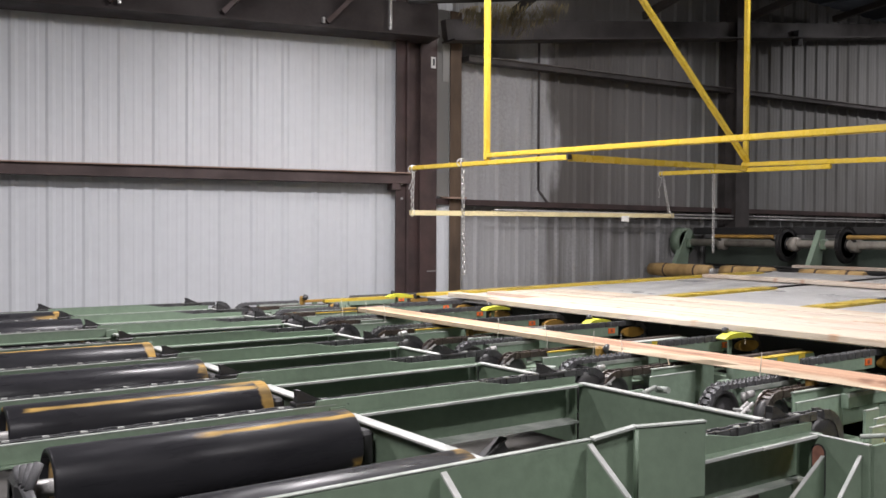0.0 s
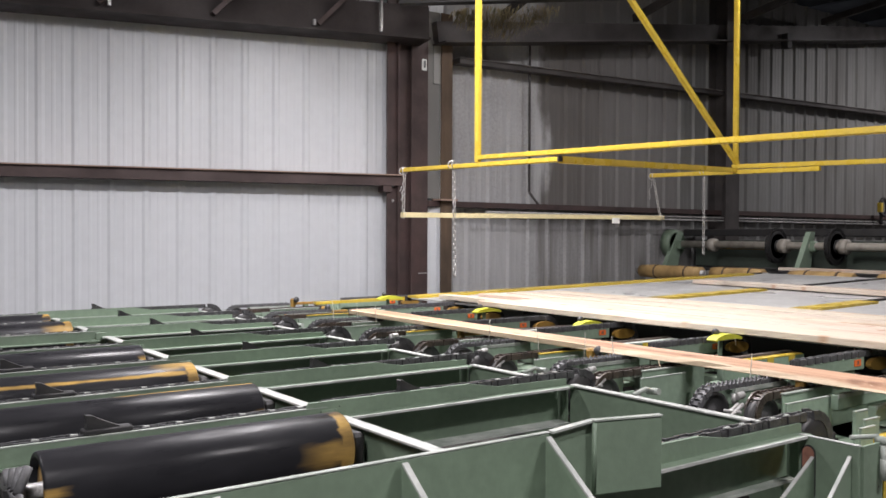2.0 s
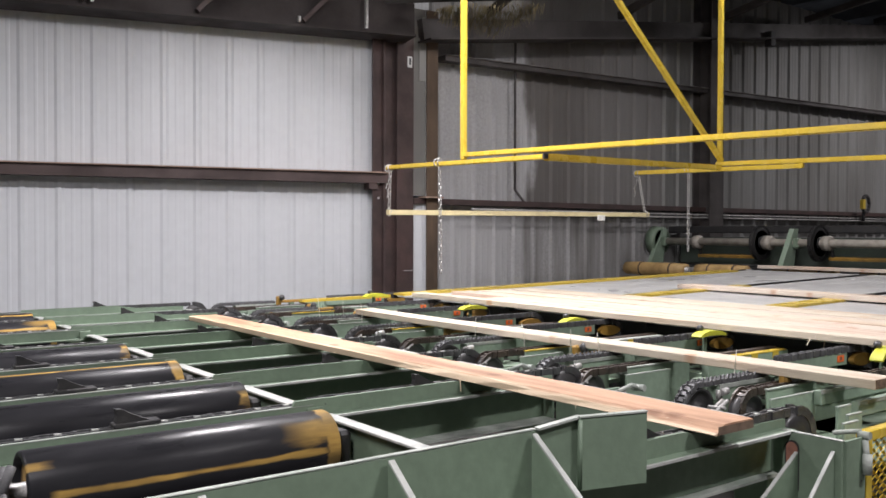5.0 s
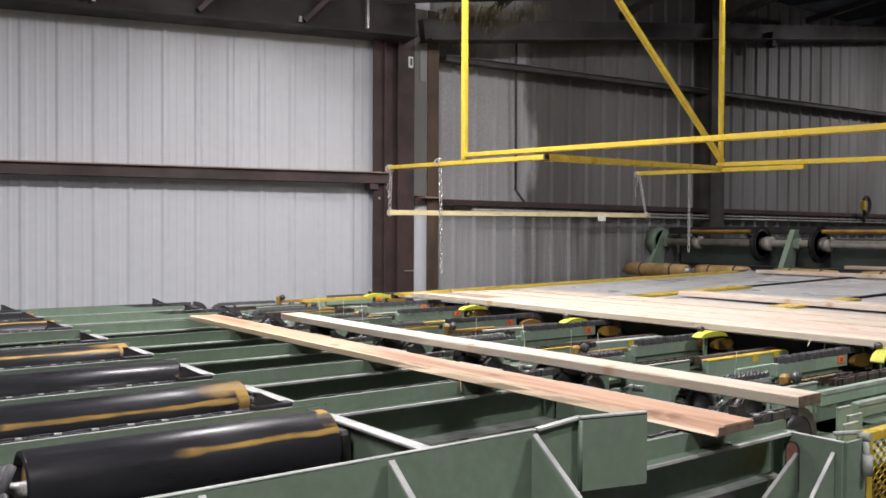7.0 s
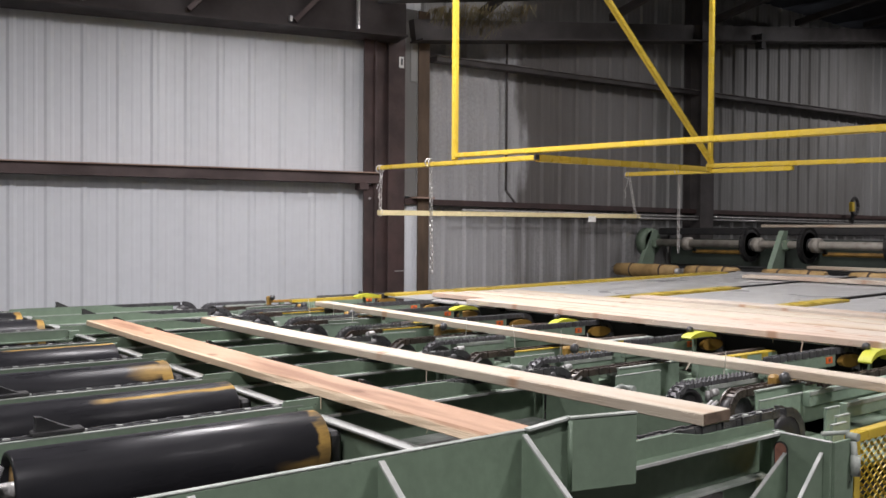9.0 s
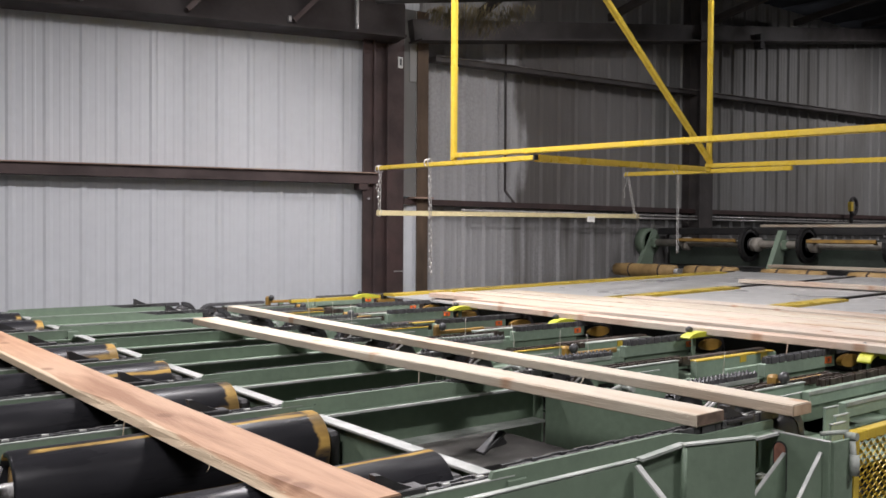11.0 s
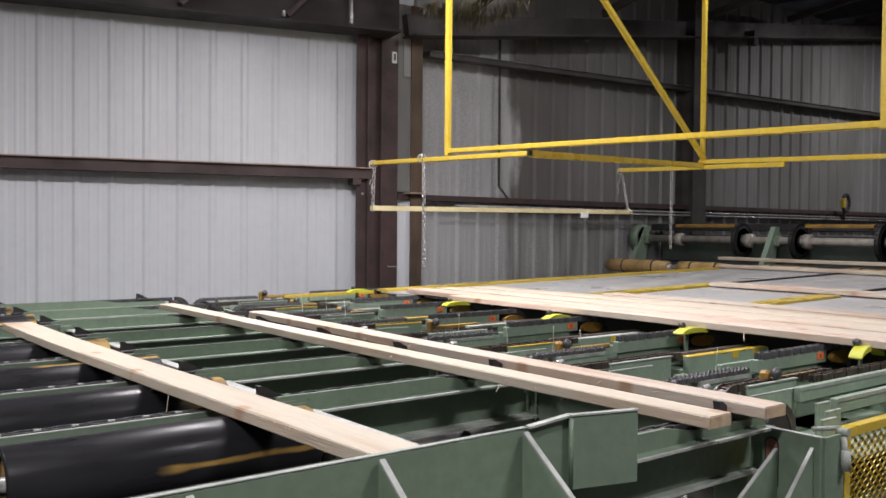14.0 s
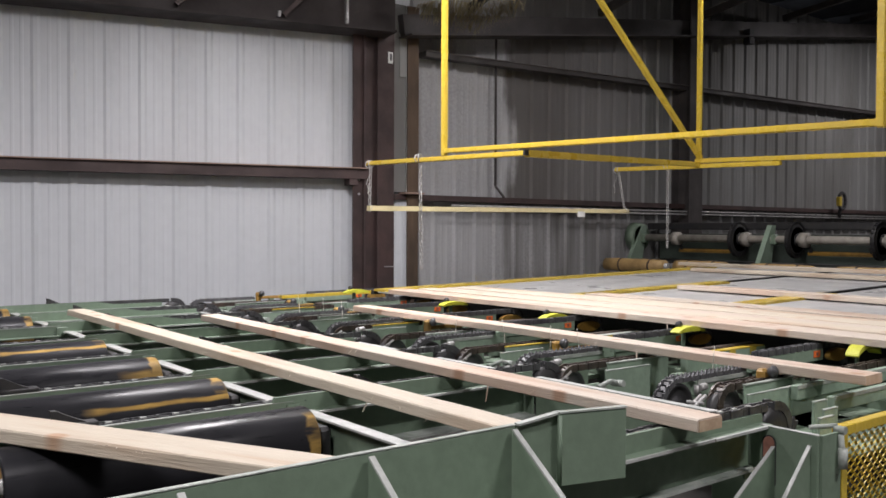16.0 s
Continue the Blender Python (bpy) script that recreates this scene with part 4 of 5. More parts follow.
for i, y in enumerate(PLATES):
    tp = thing("take_up_unit", "pale green stepped plates with brown oily take-up chain", "take-up unit", (0, y, 0), "take-up units")
    part("front_plate", boxed(2.77, 3.06, -0.035, -0.027, 0.80, 0.962, 0.002), PALE_GREEN, tp)
    part("front_edge", boxed(2.77, 3.06, -0.036, -0.026, 0.962, 0.9655), DULL, tp)
    part("rear_plate", boxed(2.88, 3.30 if i % 2 else 3.22, 0.05, 0.058, 0.80, 0.972, 0.002), PALE_GREEN, tp)
    part("rear_edge", boxed(2.88, 3.30 if i % 2 else 3.22, 0.045, 0.062, 0.972, 0.977), YELLOW if i in (2, 4, 6) else DULL, tp)
    part("small_plate", boxed(2.60, 2.71, -0.055, -0.045, 0.84, 0.925, 0.003), PALE_GREEN, tp)
    bm = bmesh.new()
    cx = 2.84 if i == 0 else 2.70
    chain_strand(bm, cx, cx + 0.72, 0.105, 0.966, 0.032, 0.046)
    arc_chain(bm, cx, 0.90, 0.066, 0.105, 1.5, 3.6, 0.046, 0.34)
    part("take_up_chain", bm, BROWNCHAIN, tp, "brown oily roller chain")
    part("chain_wheel", WHEEL, None, tp).location = (cx - 0.01, 0.105, 0.875)
    bm = bmesh.new()
    tube(bm, (2.60, 0.085, 0.91), (2.68, 0.08, 0.955), 0.007, 8)
    tube(bm, (2.615, 0.115, 0.905), (2.695, 0.11, 0.95), 0.007, 8)
    tube(bm, (2.60, 0.07, 0.912), (2.605, 0.125, 0.908), 0.009, 8)
    tube(bm, (2.64, 0.06, 0.935), (2.64, 0.13, 0.93), 0.006, 8)
    part("adjuster", bm, BRIGHT, tp, "bright chain adjuster")
    bm = bmesh.new()
    tube(bm, (2.60, -0.14, 0.93), (2.69, -0.13, 0.945), 0.009, 8)
    tube(bm, (2.69, -0.13, 0.945), (2.75, -0.12, 0.925), 0.009, 8)
    tube(bm, (2.61, -0.11, 0.92), (2.72, -0.10, 0.94), 0.006, 8)
    tube(bm, (2.745, -0.15, 0.93), (2.745, -0.09, 0.925), 0.014, 8)
    tube(bm, (2.66, -0.12, 0.93), (2.66, -0.12, 0.85), 0.008, 8)
    part("linkage", bm, DULL, tp, "grey steel linkage")
    part("linkage_bracket", boxed(2.64, 2.69, -0.13, -0.036, 0.83, 0.86), GREEN, tp)
    part("foot", boxed(2.60, 3.45, -0.055, 0.13, 0.78, 0.80), GREEN, tp)

# deck-end units: green bar with an orange tag, dark chain dipping over an ochre end shoe
UNITS = [(3.90, 2.09), (3.87, 2.84), (3.85, 3.63), (3.74, 4.22), (3.86, 4.92), (3.98, 5.50), (4.12, 6.36)]
for i, (x, y) in enumerate(UNITS):
    un = thing("deck_end_unit", "green deck-end rail with ochre end shoe and orange tag", "conveyor rail", (x, y, 0), "deck-end units")
    part("chain_bar", boxed(-0.52, 0.06, 0.0, 0.035, 0.94, 0.997, 0.003), PALE_GREEN, un)
    part("bar_web", boxed(-0.50, 0.0, 0.012, 0.022, 0.84, 0.94), GREEN, un)
    part("tag", boxed(-0.03, 0.025, -0.004, -0.0005, 0.958, 0.988), ORANGE, un, "small orange tag")
    part("tag_mark", boxed(-0.012, 0.004, -0.0055, -0.0045, 0.966, 0.981), REDLEAD, un)
    bm = bmesh.new()
    chain_strand(bm, -0.50, 0.21, 0.016, 1.010, 0.03, 0.032)
    arc_chain(bm, 0.21, 0.920, 0.090, 0.016, -0.1, 1.57, 0.032, 0.26)
    part("deck_chain", bm, CHAINGREY, un, "dark grey oily chain")
    bm = bmesh.new()
    prism(bm, [(0.18 + 0.09 * math.cos(k * math.pi / 12), 0.957 + 0.030 * math.sin(k * math.pi / 12)) for k in range(24)], "y", -0.016, 0.010)
    part("end_shoe", bm, OCHRE, un, "rounded ochre end shoe")
    part("side_bar", boxed(-0.50, 0.16, 0.36, 0.40, 0.885, 0.962, 0.003), PALE_GREEN, un)
    part("side_bar_top", boxed(-0.50, 0.14, 0.358, 0.402, 0.9625, 0.968, 0.001), DULL if i % 3 else YELLOW, un)
    for px in (-0.16, 0.02):
        part("yellow_patch", boxed(px, px + 0.05, 0.3565, 0.3598, 0.932, 0.964), YELLOW, un, "yellow paint patch")
    part("low_bar", boxed(-0.40, 0.20, 0.27, 0.292, 0.86, 0.93, 0.003), PALE_GREEN, un)
    part("inner_chain", boxed(-0.52, 0.20, 0.44, 0.49, 0.93, 0.968, 0.008), BROWNCHAIN, un, "brown oily chain run")
    part("foot", boxed(-0.45, -0.35, 0.0, 0.49, 0.835, 0.86), GREEN, un)

# bright curved guards hooding the chain wheels at the pile's foot
for gx, gy, gz, gh in ((3.95, 1.895, 0.975, 0.070), (3.84, 2.765, 1.012, 0.036), (3.82, 3.72, 0.995, 0.044), (3.85, 4.73, 1.01, 0.034), (3.87, 6.02, 1.02, 0.034)):
    gd = thing("wheel_guard", "bright yellow-green curved wheel guard with a dark knob", "guard", (gx, gy, gz), "wheel guards")
    bm = bmesh.new()
    arcs = [0.25 + 0.155 * k for k in range(18)]
    pts = [(0.115 * math.cos(a), gh * math.sin(a)) for a in arcs] + [(0.110 * math.cos(a), (gh - 0.026) * math.sin(a)) for a in reversed(arcs)]
    prism(bm, pts, "y", -0.03, 0.03)
    part("hood", bm, LIME, gd)
    part("stalk", boxed(-0.012, 0.012, 0.024, 0.034, 0.84 - gz, 0.02), GREEN, gd)
    bm = bmesh.new()
    lathe(bm, [(-0.016, 0.004), (-0.014, 0.014), (0.0, 0.019), (0.014, 0.014), (0.016, 0.004)], "y", (-0.035, 0.03, gh + 0.008), 12)
    tube(bm, (-0.035, 0.03, gh), (-0.035, 0.03, 0.0), 0.006, 8)
    part("knob", bm, CHAINM, gd, "dark steel knob")

# stop rollers: ochre arms with a dark round knob, and white whiskers
for i, (x, y) in enumerate([(3.08, 1.86), (3.04, 2.93), (3.12, 4.06), (3.12, 5.08), (3.16, 5.82), (3.33, 6.68)]):
    st = thing("stop_arm", "ochre stop arm with a dark round knob", "stop arm", (x, y, 0), "stop arms")
    part("arm", boxed(0.02, 0.36 if i < 3 else 0.2, 0.0, 0.02, 0.955, 0.978, 0.004), OCHRE, st)
    part("head", boxed(-0.022, 0.02, -0.008, 0.03, 0.93, 1.012, 0.010), OCHRE, st)
    bm = bmesh.new()
    lathe(bm, [(-0.05, 0.006), (-0.046, 0.012), (-0.04, 0.022), (-0.026, 0.025), (-0.022, 0.017), (-0.013, 0.016), (-0.012, 0.008)], "y", (0.01, 0.0, 1.003), 16)
    part("knob", bm, CHAINM, st, "dark steel knob")
    part("stand", boxed(0.1, 0.14, 0.002, 0.028, 0.80, 0.955), GREEN, st)

whiskers = []
for k, (x, y) in enumerate([(3.03, 5.45), (3.03, 5.13), (3.03, 4.88), (3.03, 3.71), (3.03, 3.30), (3.03, 2.98), (3.03, 2.79), (3.03, 2.07)]):
    wh = thing("whisker", "thin pale switch whisker, upright", "whisker", (x, y, 0.93), "switch whiskers")
    bm = bmesh.new()
    lean = (0.018, -0.012, 0.006, -0.02)[k % 4]
    tube(bm, (0, 0, 0.0), (0.004, lean * 0.4, 0.08), 0.0019, 6, caps=False)
    tube(bm, (0.004, lean * 0.4, 0.08), (-0.004, lean, 0.155), 0.0019, 6, 0.0012)
    part("rod", bm, WHISKER, wh)
    part("socket", boxed(-0.012, 0.012, -0.012, 0.012, -0.09, 0.004, 0.003), BLACK, wh)
    whiskers.append((wh, x, y))

fb = thing("flange_bearing", "ochre flange bearing with a pale worn ring", "bearing", (2.92, 5.86, 0.92))
part("housing", boxed(-0.07, 0.07, 0.0, 0.03, -0.05, 0.05, 0.012), OCHRE, fb)
bm = bmesh.new()
lathe(bm, [(-0.03, 0.02), (-0.03, 0.045), (0.0, 0.05), (0.0, 0.02)], "y", (0.02, 0, 0), 18)
part("ring", bm, WORN, fb)
part("stand", boxed(-0.05, 0.05, 0.004, 0.026, -0.08, -0.05), GREEN, fb)
frm = thing("feed_stand", "dark green stand under the feed rails", "stand")
for x in (2.9, 3.7, 4.4):
    part("cross_beam", boxed(x, x + 0.08, 1.5, 7.1, 0.74, 0.84), GREEN, frm)
for y in (1.6, 7.0):
    part("post", boxed(3.7, 3.78, y, y + 0.08, 0, 0.74), GREEN, frm)
near = thing("near_feed_rail", "green near-side feed rails with worn tops and rusty chain", "conveyor rail")
for y, z, x0 in ((1.72, 0.972, 3.04), (1.60, 0.945, 3.08)):
    part("bar", boxed(x0, 4.6, y - 0.02, y + 0.01, z - 0.055, z, 0.003), PALE_GREEN, near)
    part("worn_edge", boxed(x0, 4.6, y - 0.024, y - 0.0185, z - 0.012, z + 0.002), DULL, near)
bm = bmesh.new()
chain_strand(bm, 3.3, 4.6, 1.80, 0.966)
part("chain", bm, BROWNCHAIN, near)
part("rear_web", boxed(3.0, 4.6, 1.86, 1.872, 0.80, 0.95), GREEN, near)
for px, py in ((2.66, 1.41), (2.80, 1.47), (2.90, 1.56)):
    part("small_plate", boxed(px, px + 0.09, py, py + 0.01, 0.84, 0.948, 0.002), PALE_GREEN, near)
    part("plate_edge", boxed(px, px + 0.09, py - 0.001, py + 0.011, 0.9485, 0.952), DULL, near)
part("shelf", boxed(2.6, 4.6, 1.40, 1.90, 0.79, 0.80), GREEN, near)

# ---- sorting deck ----
def deck_z(x):
    return 1.035 + 0.018 * (x - 5.0)


deck = thing("deck", "pale worn steel deck plates with yellow strips", "deck")
ys = [1.0, 2.1, 3.38, 4.63, 6.12]
for a, b in zip(ys, ys[1:]):
    bm = bmesh.new()
    p = [(4.15, deck_z(4.15) - 0.012), (9.3, deck_z(9.3) - 0.012), (9.3, deck_z(9.3)), (4.15, deck_z(4.15))]
    prism(bm, p, "y", a + 0.1, b - 0.006)
    part("deck_plate", bm, PLATE, deck)
for y, xe in zip(ys[1:], (6.1, 6.4, 6.9, 8.9)):
    bm = bmesh.new()
    prism(bm, [(4.15, deck_z(4.15)), (xe, deck_z(xe)), (xe, deck_z(xe) + 0.018), (4.15, deck_z(4.15) + 0.018)], "y", y - 0.105, y + 0.05)
    part("strip", bm, YELLOW, deck, "yellow painted wear strip")
    # black bar for the groove and the shadow beside the yellow strip
    bm = bmesh.new()
    prism(bm, [(4.15, deck_z(4.15) - 0.03), (9.3, deck_z(9.3) - 0.03), (9.3, deck_z(9.3) + 0.006), (4.15, deck_z(4.15) + 0.006)], "y", y + 0.055, y + 0.095)
    part("groove_shadow", bm, BLACK, deck, "dark groove beside the yellow strip, its shadow put in as black")
bm = bmesh.new()
prism(bm, [(3.3, 0.99), (5.3, 1.0), (5.3, 1.03), (3.3, 1.012)], "y", 6.22, 6.27)
part("side_skid", bm, YELLOW, deck, "yellow side skid")
for x in (4.6, 6.8, 9.0):
    part("under_beam", boxed(x, x + 0.1, 1.0, 6.2, 0.80, 0.99 if x > 4.7 else 0.98), BLACK, deck)
    for y in (1.1, 5.9):
        part("leg", boxed(x, x + 0.1, y, y + 0.1, 0, 0.8), GREEN, deck)

# yellow rollers at the deck's end
for y0, y1, x in ((8.35, 7.32, 9.65), (7.18, 6.42, 9.7), (5.98, 5.2, 9.6), (4.9, 4.1, 9.6)):
    ro = thing("deck_roller", "ochre roller at the deck's end", "roller", (x, (y0 + y1) / 2, 1.06), "deck rollers")
    h = (y0 - y1) / 2
    bm = bmesh.new()
    lathe(bm, [(-h, 0.05), (-h, 0.085), (-h * 0.4, 0.09), (-h * 0.38, 0.094), (-h * 0.3, 0.094), (-h * 0.28, 0.09), (h * 0.5, 0.09), (h * 0.52, 0.095), (h, 0.085), (h, 0.04)], "y", (0, 0, 0), 24)
    part("drum", bm, TAN, ro)
    for k in (-0.55, 0.45):
        bm = bmesh.new()
        lathe(bm, [(-0.012, 0.089), (-0.012, 0.0965), (0.012, 0.0965), (0.012, 0.089)], "y", (0, h * k, 0), 24)
        part("ring", bm, RUSTY, ro, "dark rusty ring")
    bm = bmesh.new()
    tube(bm, (0, -h - 0.06, 0), (0, h + 0.08, 0), 0.045, 12)
    part("axle", bm, BRIGHT, ro)
    part("pedestal", boxed(-0.04, 0.04, -0.03, 0.03, -1.04, -0.09), BLACK, ro)

# ---- lineshaft of the board hoist ----
hs = thing("hoist", "dark green board hoist with lineshaft, brackets and chain wheels", "hoist")
part("back_beam", boxed(10.80, 10.92, 2.0, 8.3, 1.12, 1.50, 0.004), DKGREEN, hs)
part("top_beam", boxed(10.76, 11.1, 1.5, 8.5, 1.56, 1.66, 0.01), BLACK, hs)
part("base", boxed(10.3, 11.2, 1.5, 8.4, 0.0, 1.10), BLACK, hs)
bm = bmesh.new()
tube(bm, (10.5, 8.3, 1.44), (10.5, 1.8, 1.42), 0.052, 16)
part("lineshaft", bm, SHAFT, hs, "dusty beige steel lineshaft")
for y in (7.84, 6.71, 5.88, 4.8, 3.9):
    bm = bmesh.new()
    lathe(bm, [(-0.05, 0.05), (-0.05, 0.095), (0.05, 0.095), (0.05, 0.05)], "y", (10.5, y - 0.07, 1.43), 16)
    part("collar", bm, SHAFT, hs)
    if y < 7.5:
        bm = bmesh.new()
        lathe(bm, [(-0.025, 0.165), (-0.025, 0.19), (-0.01, 0.215), (0.01, 0.215), (0.025, 0.19), (0.025, 0.165), (-0.025, 0.165)], "y", (10.5, y + 0.05, 1.43), 24)
        lathe(bm, [(-0.03, 0.05), (-0.03, 0.085), (0.03, 0.085), (0.03, 0.05)], "y", (10.5, y + 0.05, 1.43), 16)
        for k in range(5):
            a = 1.2566 * k + y
            beam(bm, (10.5 + 0.07 * math.cos(a), y + 0.05, 1.43 + 0.07 * math.sin(a)), (10.5 + 0.175 * math.cos(a), y + 0.05, 1.43 + 0.175 * math.sin(a)), 0.03, 0.03)
        part("chain_wheel", bm, BLACK, hs, "dark chain wheel")
        bm = bmesh.new()
        arc_chain(bm, 10.5, 1.43, 0.22, y + 0.05, 0, 6.2, 0.04, 0.26)
        part("wheel_chain", bm, BLACK, hs)
for y in (8.42, 6.3, 4.35):
    bm = bmesh.new()
    prism(bm, [(10.22, 1.12), (10.50, 1.12), (10.60, 1.62), (10.50, 1.62)], "y", y - 0.035, y + 0.035)
    part("bearing_bracket", bm, PALE_GREEN, hs, "pale green triangular bracket")
    part("bearing_cap", boxed(10.44, 10.56, y - 0.12, y - 0.036, 1.36, 1.50, 0.02), GREEN, hs)
bm = bmesh.new()
lathe(bm, [(-0.09, 0.16), (-0.09, 0.2), (0.05, 0.215), (0.05, 0.17), (-0.09, 0.16)], "y", (10.5, 8.5, 1.45), 24)
lathe(bm, [(0.0, 0.02), (0.0, 0.18), (0.02, 0.18), (0.02, 0.02)], "y", (10.5, 8.5, 1.45), 24)
part("drive_drum", bm, GREEN, hs, "round green drive housing")

# ochre flight bars carried round the lineshaft on the chain wheels
flight = thing("hoist_flight", "worn ochre flight bars turning on the hoist", "flight bar", (10.5, 0, 1.43))
for ya, yb in ((6.84, 7.80), (4.95, 5.82), (4.0, 4.72)):
    part("flight_bar", boxed(0.185, 0.225, ya, yb, -0.022, 0.022, 0.004), OCHRE, flight)
    for y in (ya + 0.03, yb - 0.07):
        part("flight_arm", boxed(0.10, 0.184, y, y + 0.04, -0.012, 0.012), BLACK, flight)

# ---- boards ----
def board(w, length, mat, label, seed, th=0.036, wane=0.0, bow=0.0, end=None, crook=0.0):
    """A sawn board along y, with slightly uneven edges; wane eats into its -x edge; bow sags its middle."""
    rg = random.Random(seed)
    bm = bmesh.new()
    n = 26
    secs = []
    ph = rg.uniform(0, 6)
    for i in range(n + 1):
        s = i / n
        y = (s - 0.5) * length
        e = 0.0015 * rg.uniform(-1, 1)
        wv = wane * max(0.0, math.sin(5.3 * s + ph) + 0.5 * math.sin(17 * s + ph * 2) + 0.35 * rg.uniform(-1, 1) - 0.1)
        dz = bow * (1 - (2 * s - 1) ** 2) + 0.002 * math.sin(7 * s + ph)
        c = 0.003
        a, b = -w / 2 + e, w / 2 + 0.0015 * rg.uniform(-1, 1)
        pts = [(a + c, 0), (b - c, 0), (b, c), (b, th - c), (b - c, th), (a + c + wv, th), (a + wv * 0.6, th - c - wv * 0.35), (a, c)]
        dx = crook * ((2 * s - 1) ** 2 - 0.33)
        secs.append([bm.verts.new((x + dx, y, z + dz)) for x, z in pts])
    k = len(secs[0])
    for p, q in zip(secs, secs[1:]):
        for i in range(k):
            bm.faces.new((p[i], q[i], q[(i + 1) % k], p[(i + 1) % k]))
    bm.faces.new(secs[0])
    bm.faces.new(secs[-1][::-1])
    bmesh.ops.recalc_face_normals(bm, faces=bm.faces[:])
    b = thing("board", label, "board", group="sawn boards")
    part("plank", bm, mat, b)
    if end:
        cap = boxed(-w / 2 + 0.004 + wane * 0.4 + crook * 0.67, w / 2 - 0.003 + crook * 0.67, -length / 2 - 0.003, -length / 2 - 0.0005, 0.003, th - 0.003)
        part("end_grain", cap, end, b, "dark weathered end grain" if end is ENDDARK else "pale sawn end grain")
    if wane:
        bm = bmesh.new()
        for i in range(90):
            s = rg.uniform(-0.5, 0.5) * length
            d = Vector((rg.uniform(-0.012, -0.002), rg.uniform(-0.014, 0.014), rg.uniform(-0.006, 0.008)))
            p0 = Vector((-w / 2 + 0.003, s, th - 0.003))
            vs = [bm.verts.new(v) for v in (p0, p0 + Vector((0, 0.0022, 0.001)), p0 + d)]
            bm.faces.new(vs)
        for i in range(14):
            s = rg.uniform(-0.48, 0.48) * length
            d = Vector((rg.uniform(-0.03, 0.0), rg.uniform(-0.03, 0.03), rg.uniform(-0.02, 0.01)))
            p0 = Vector((-w / 2 + 0.002, s, rg.uniform(0.004, th - 0.01)))
            vs = [bm.verts.new(v) for v in (p0, p0 + Vector((0, 0.003, 0.002)), p0 + d)]
            bm.faces.new(vs)
        for i in range(1):
            s = rg.uniform(-0.4, 0.1) * length
            d = Vector((rg.uniform(-0.015, 0.0), rg.uniform(-0.02, 0.02), -rg.uniform(0.03, 0.06)))
            p0 = Vector((-w / 2 - 0.001, s, 0.004))
            vs = [bm.verts.new(v) for v in (p0, p0 + Vector((0, 0.007, 0.0)), p0 + d + Vector((0, 0.005, 0)), p0 + d)]
            bm.faces.new(vs)
        tagged(part("splinter_fringe", bm, mat, b), kind="stuff")
    return b


RED = "wide reddish sawn fir board with a waney edge"
PALE = "pale fresh sawn pine board with splintery edges"
B0 = board(0.18, 3.83, REDWOOD, RED, 1, th=0.028, wane=0.03, end=ENDDARK)
B1 = board(0.14, 3.50, WHITEWOOD, PALE, 2, wane=0.008, end=ENDDARK, crook=0.022)
B2 = board(0.105, 4.28, WHITEWOOD, PALE, 3, wane=0.006, end=ENDPALE)
B3 = board(0.11, 3.50, PALEWOOD, "pale pine board with a pinkish heart stripe", 4, wane=0.004, end=ENDPALE)
B4 = board(0.12, 3.45, PALEWOOD, PALE, 5, wane=0.012)
PILE = [board(w, ln, mt, "pale sawn board lying in the deck's pile", 20 + i, wane=0.006) for i, (w, ln, mt) in enumerate([(0.19, 4.2, PALEWOOD), (0.16, 4.05, WHITEWOOD), (0.15, 4.2, PALEWOOD), (0.19, 3.9, WHITEWOOD), (0.14, 4.2, WHITEWOOD)])]
L1 = board(0.2, 3.6, PALEWOOD, "loose pale board sliding down the deck", 40, wane=0.006)
L2 = board(0.15, 3.4, PALEWOOD, "loose pale board sliding down the deck", 41, wane=0.006)
L3 = board(0.15, 3.4, WHITEWOOD, "pale board dropped at the deck's end", 42, wane=0.006)
L4 = board(0.17, 3.6, WHITEWOOD, "pale board riding over the hoist", 43, wane=0.006)

# ---- motions ----
CH = 1.0


def smooth(pts, t):
    """Linear course through (t, value) points."""
    if t <= pts[0][0]:
        return pts[0][1]
    for (a, u), (b, v) in zip(pts, pts[1:]):
        if t <= b:
            return u + (v - u) * (t - a) / (b - a)
    return pts[-1][1]


TIMES = [0.25 * k for k in range(65)]


def slide(b, w, ymid, xs, zs=((0, CH),), yaws=((0, 0),), ys=None):
    """xs: course of the board's -x edge."""
    rows = []
    for t in TIMES:
        x = smooth(xs, t) + w / 2
        y = smooth(ys, t) if ys else ymid
        rows.append((t, pose(x, y, smooth(zs, t), 0, 0, smooth(yaws, t))))
    walk(b, rows)


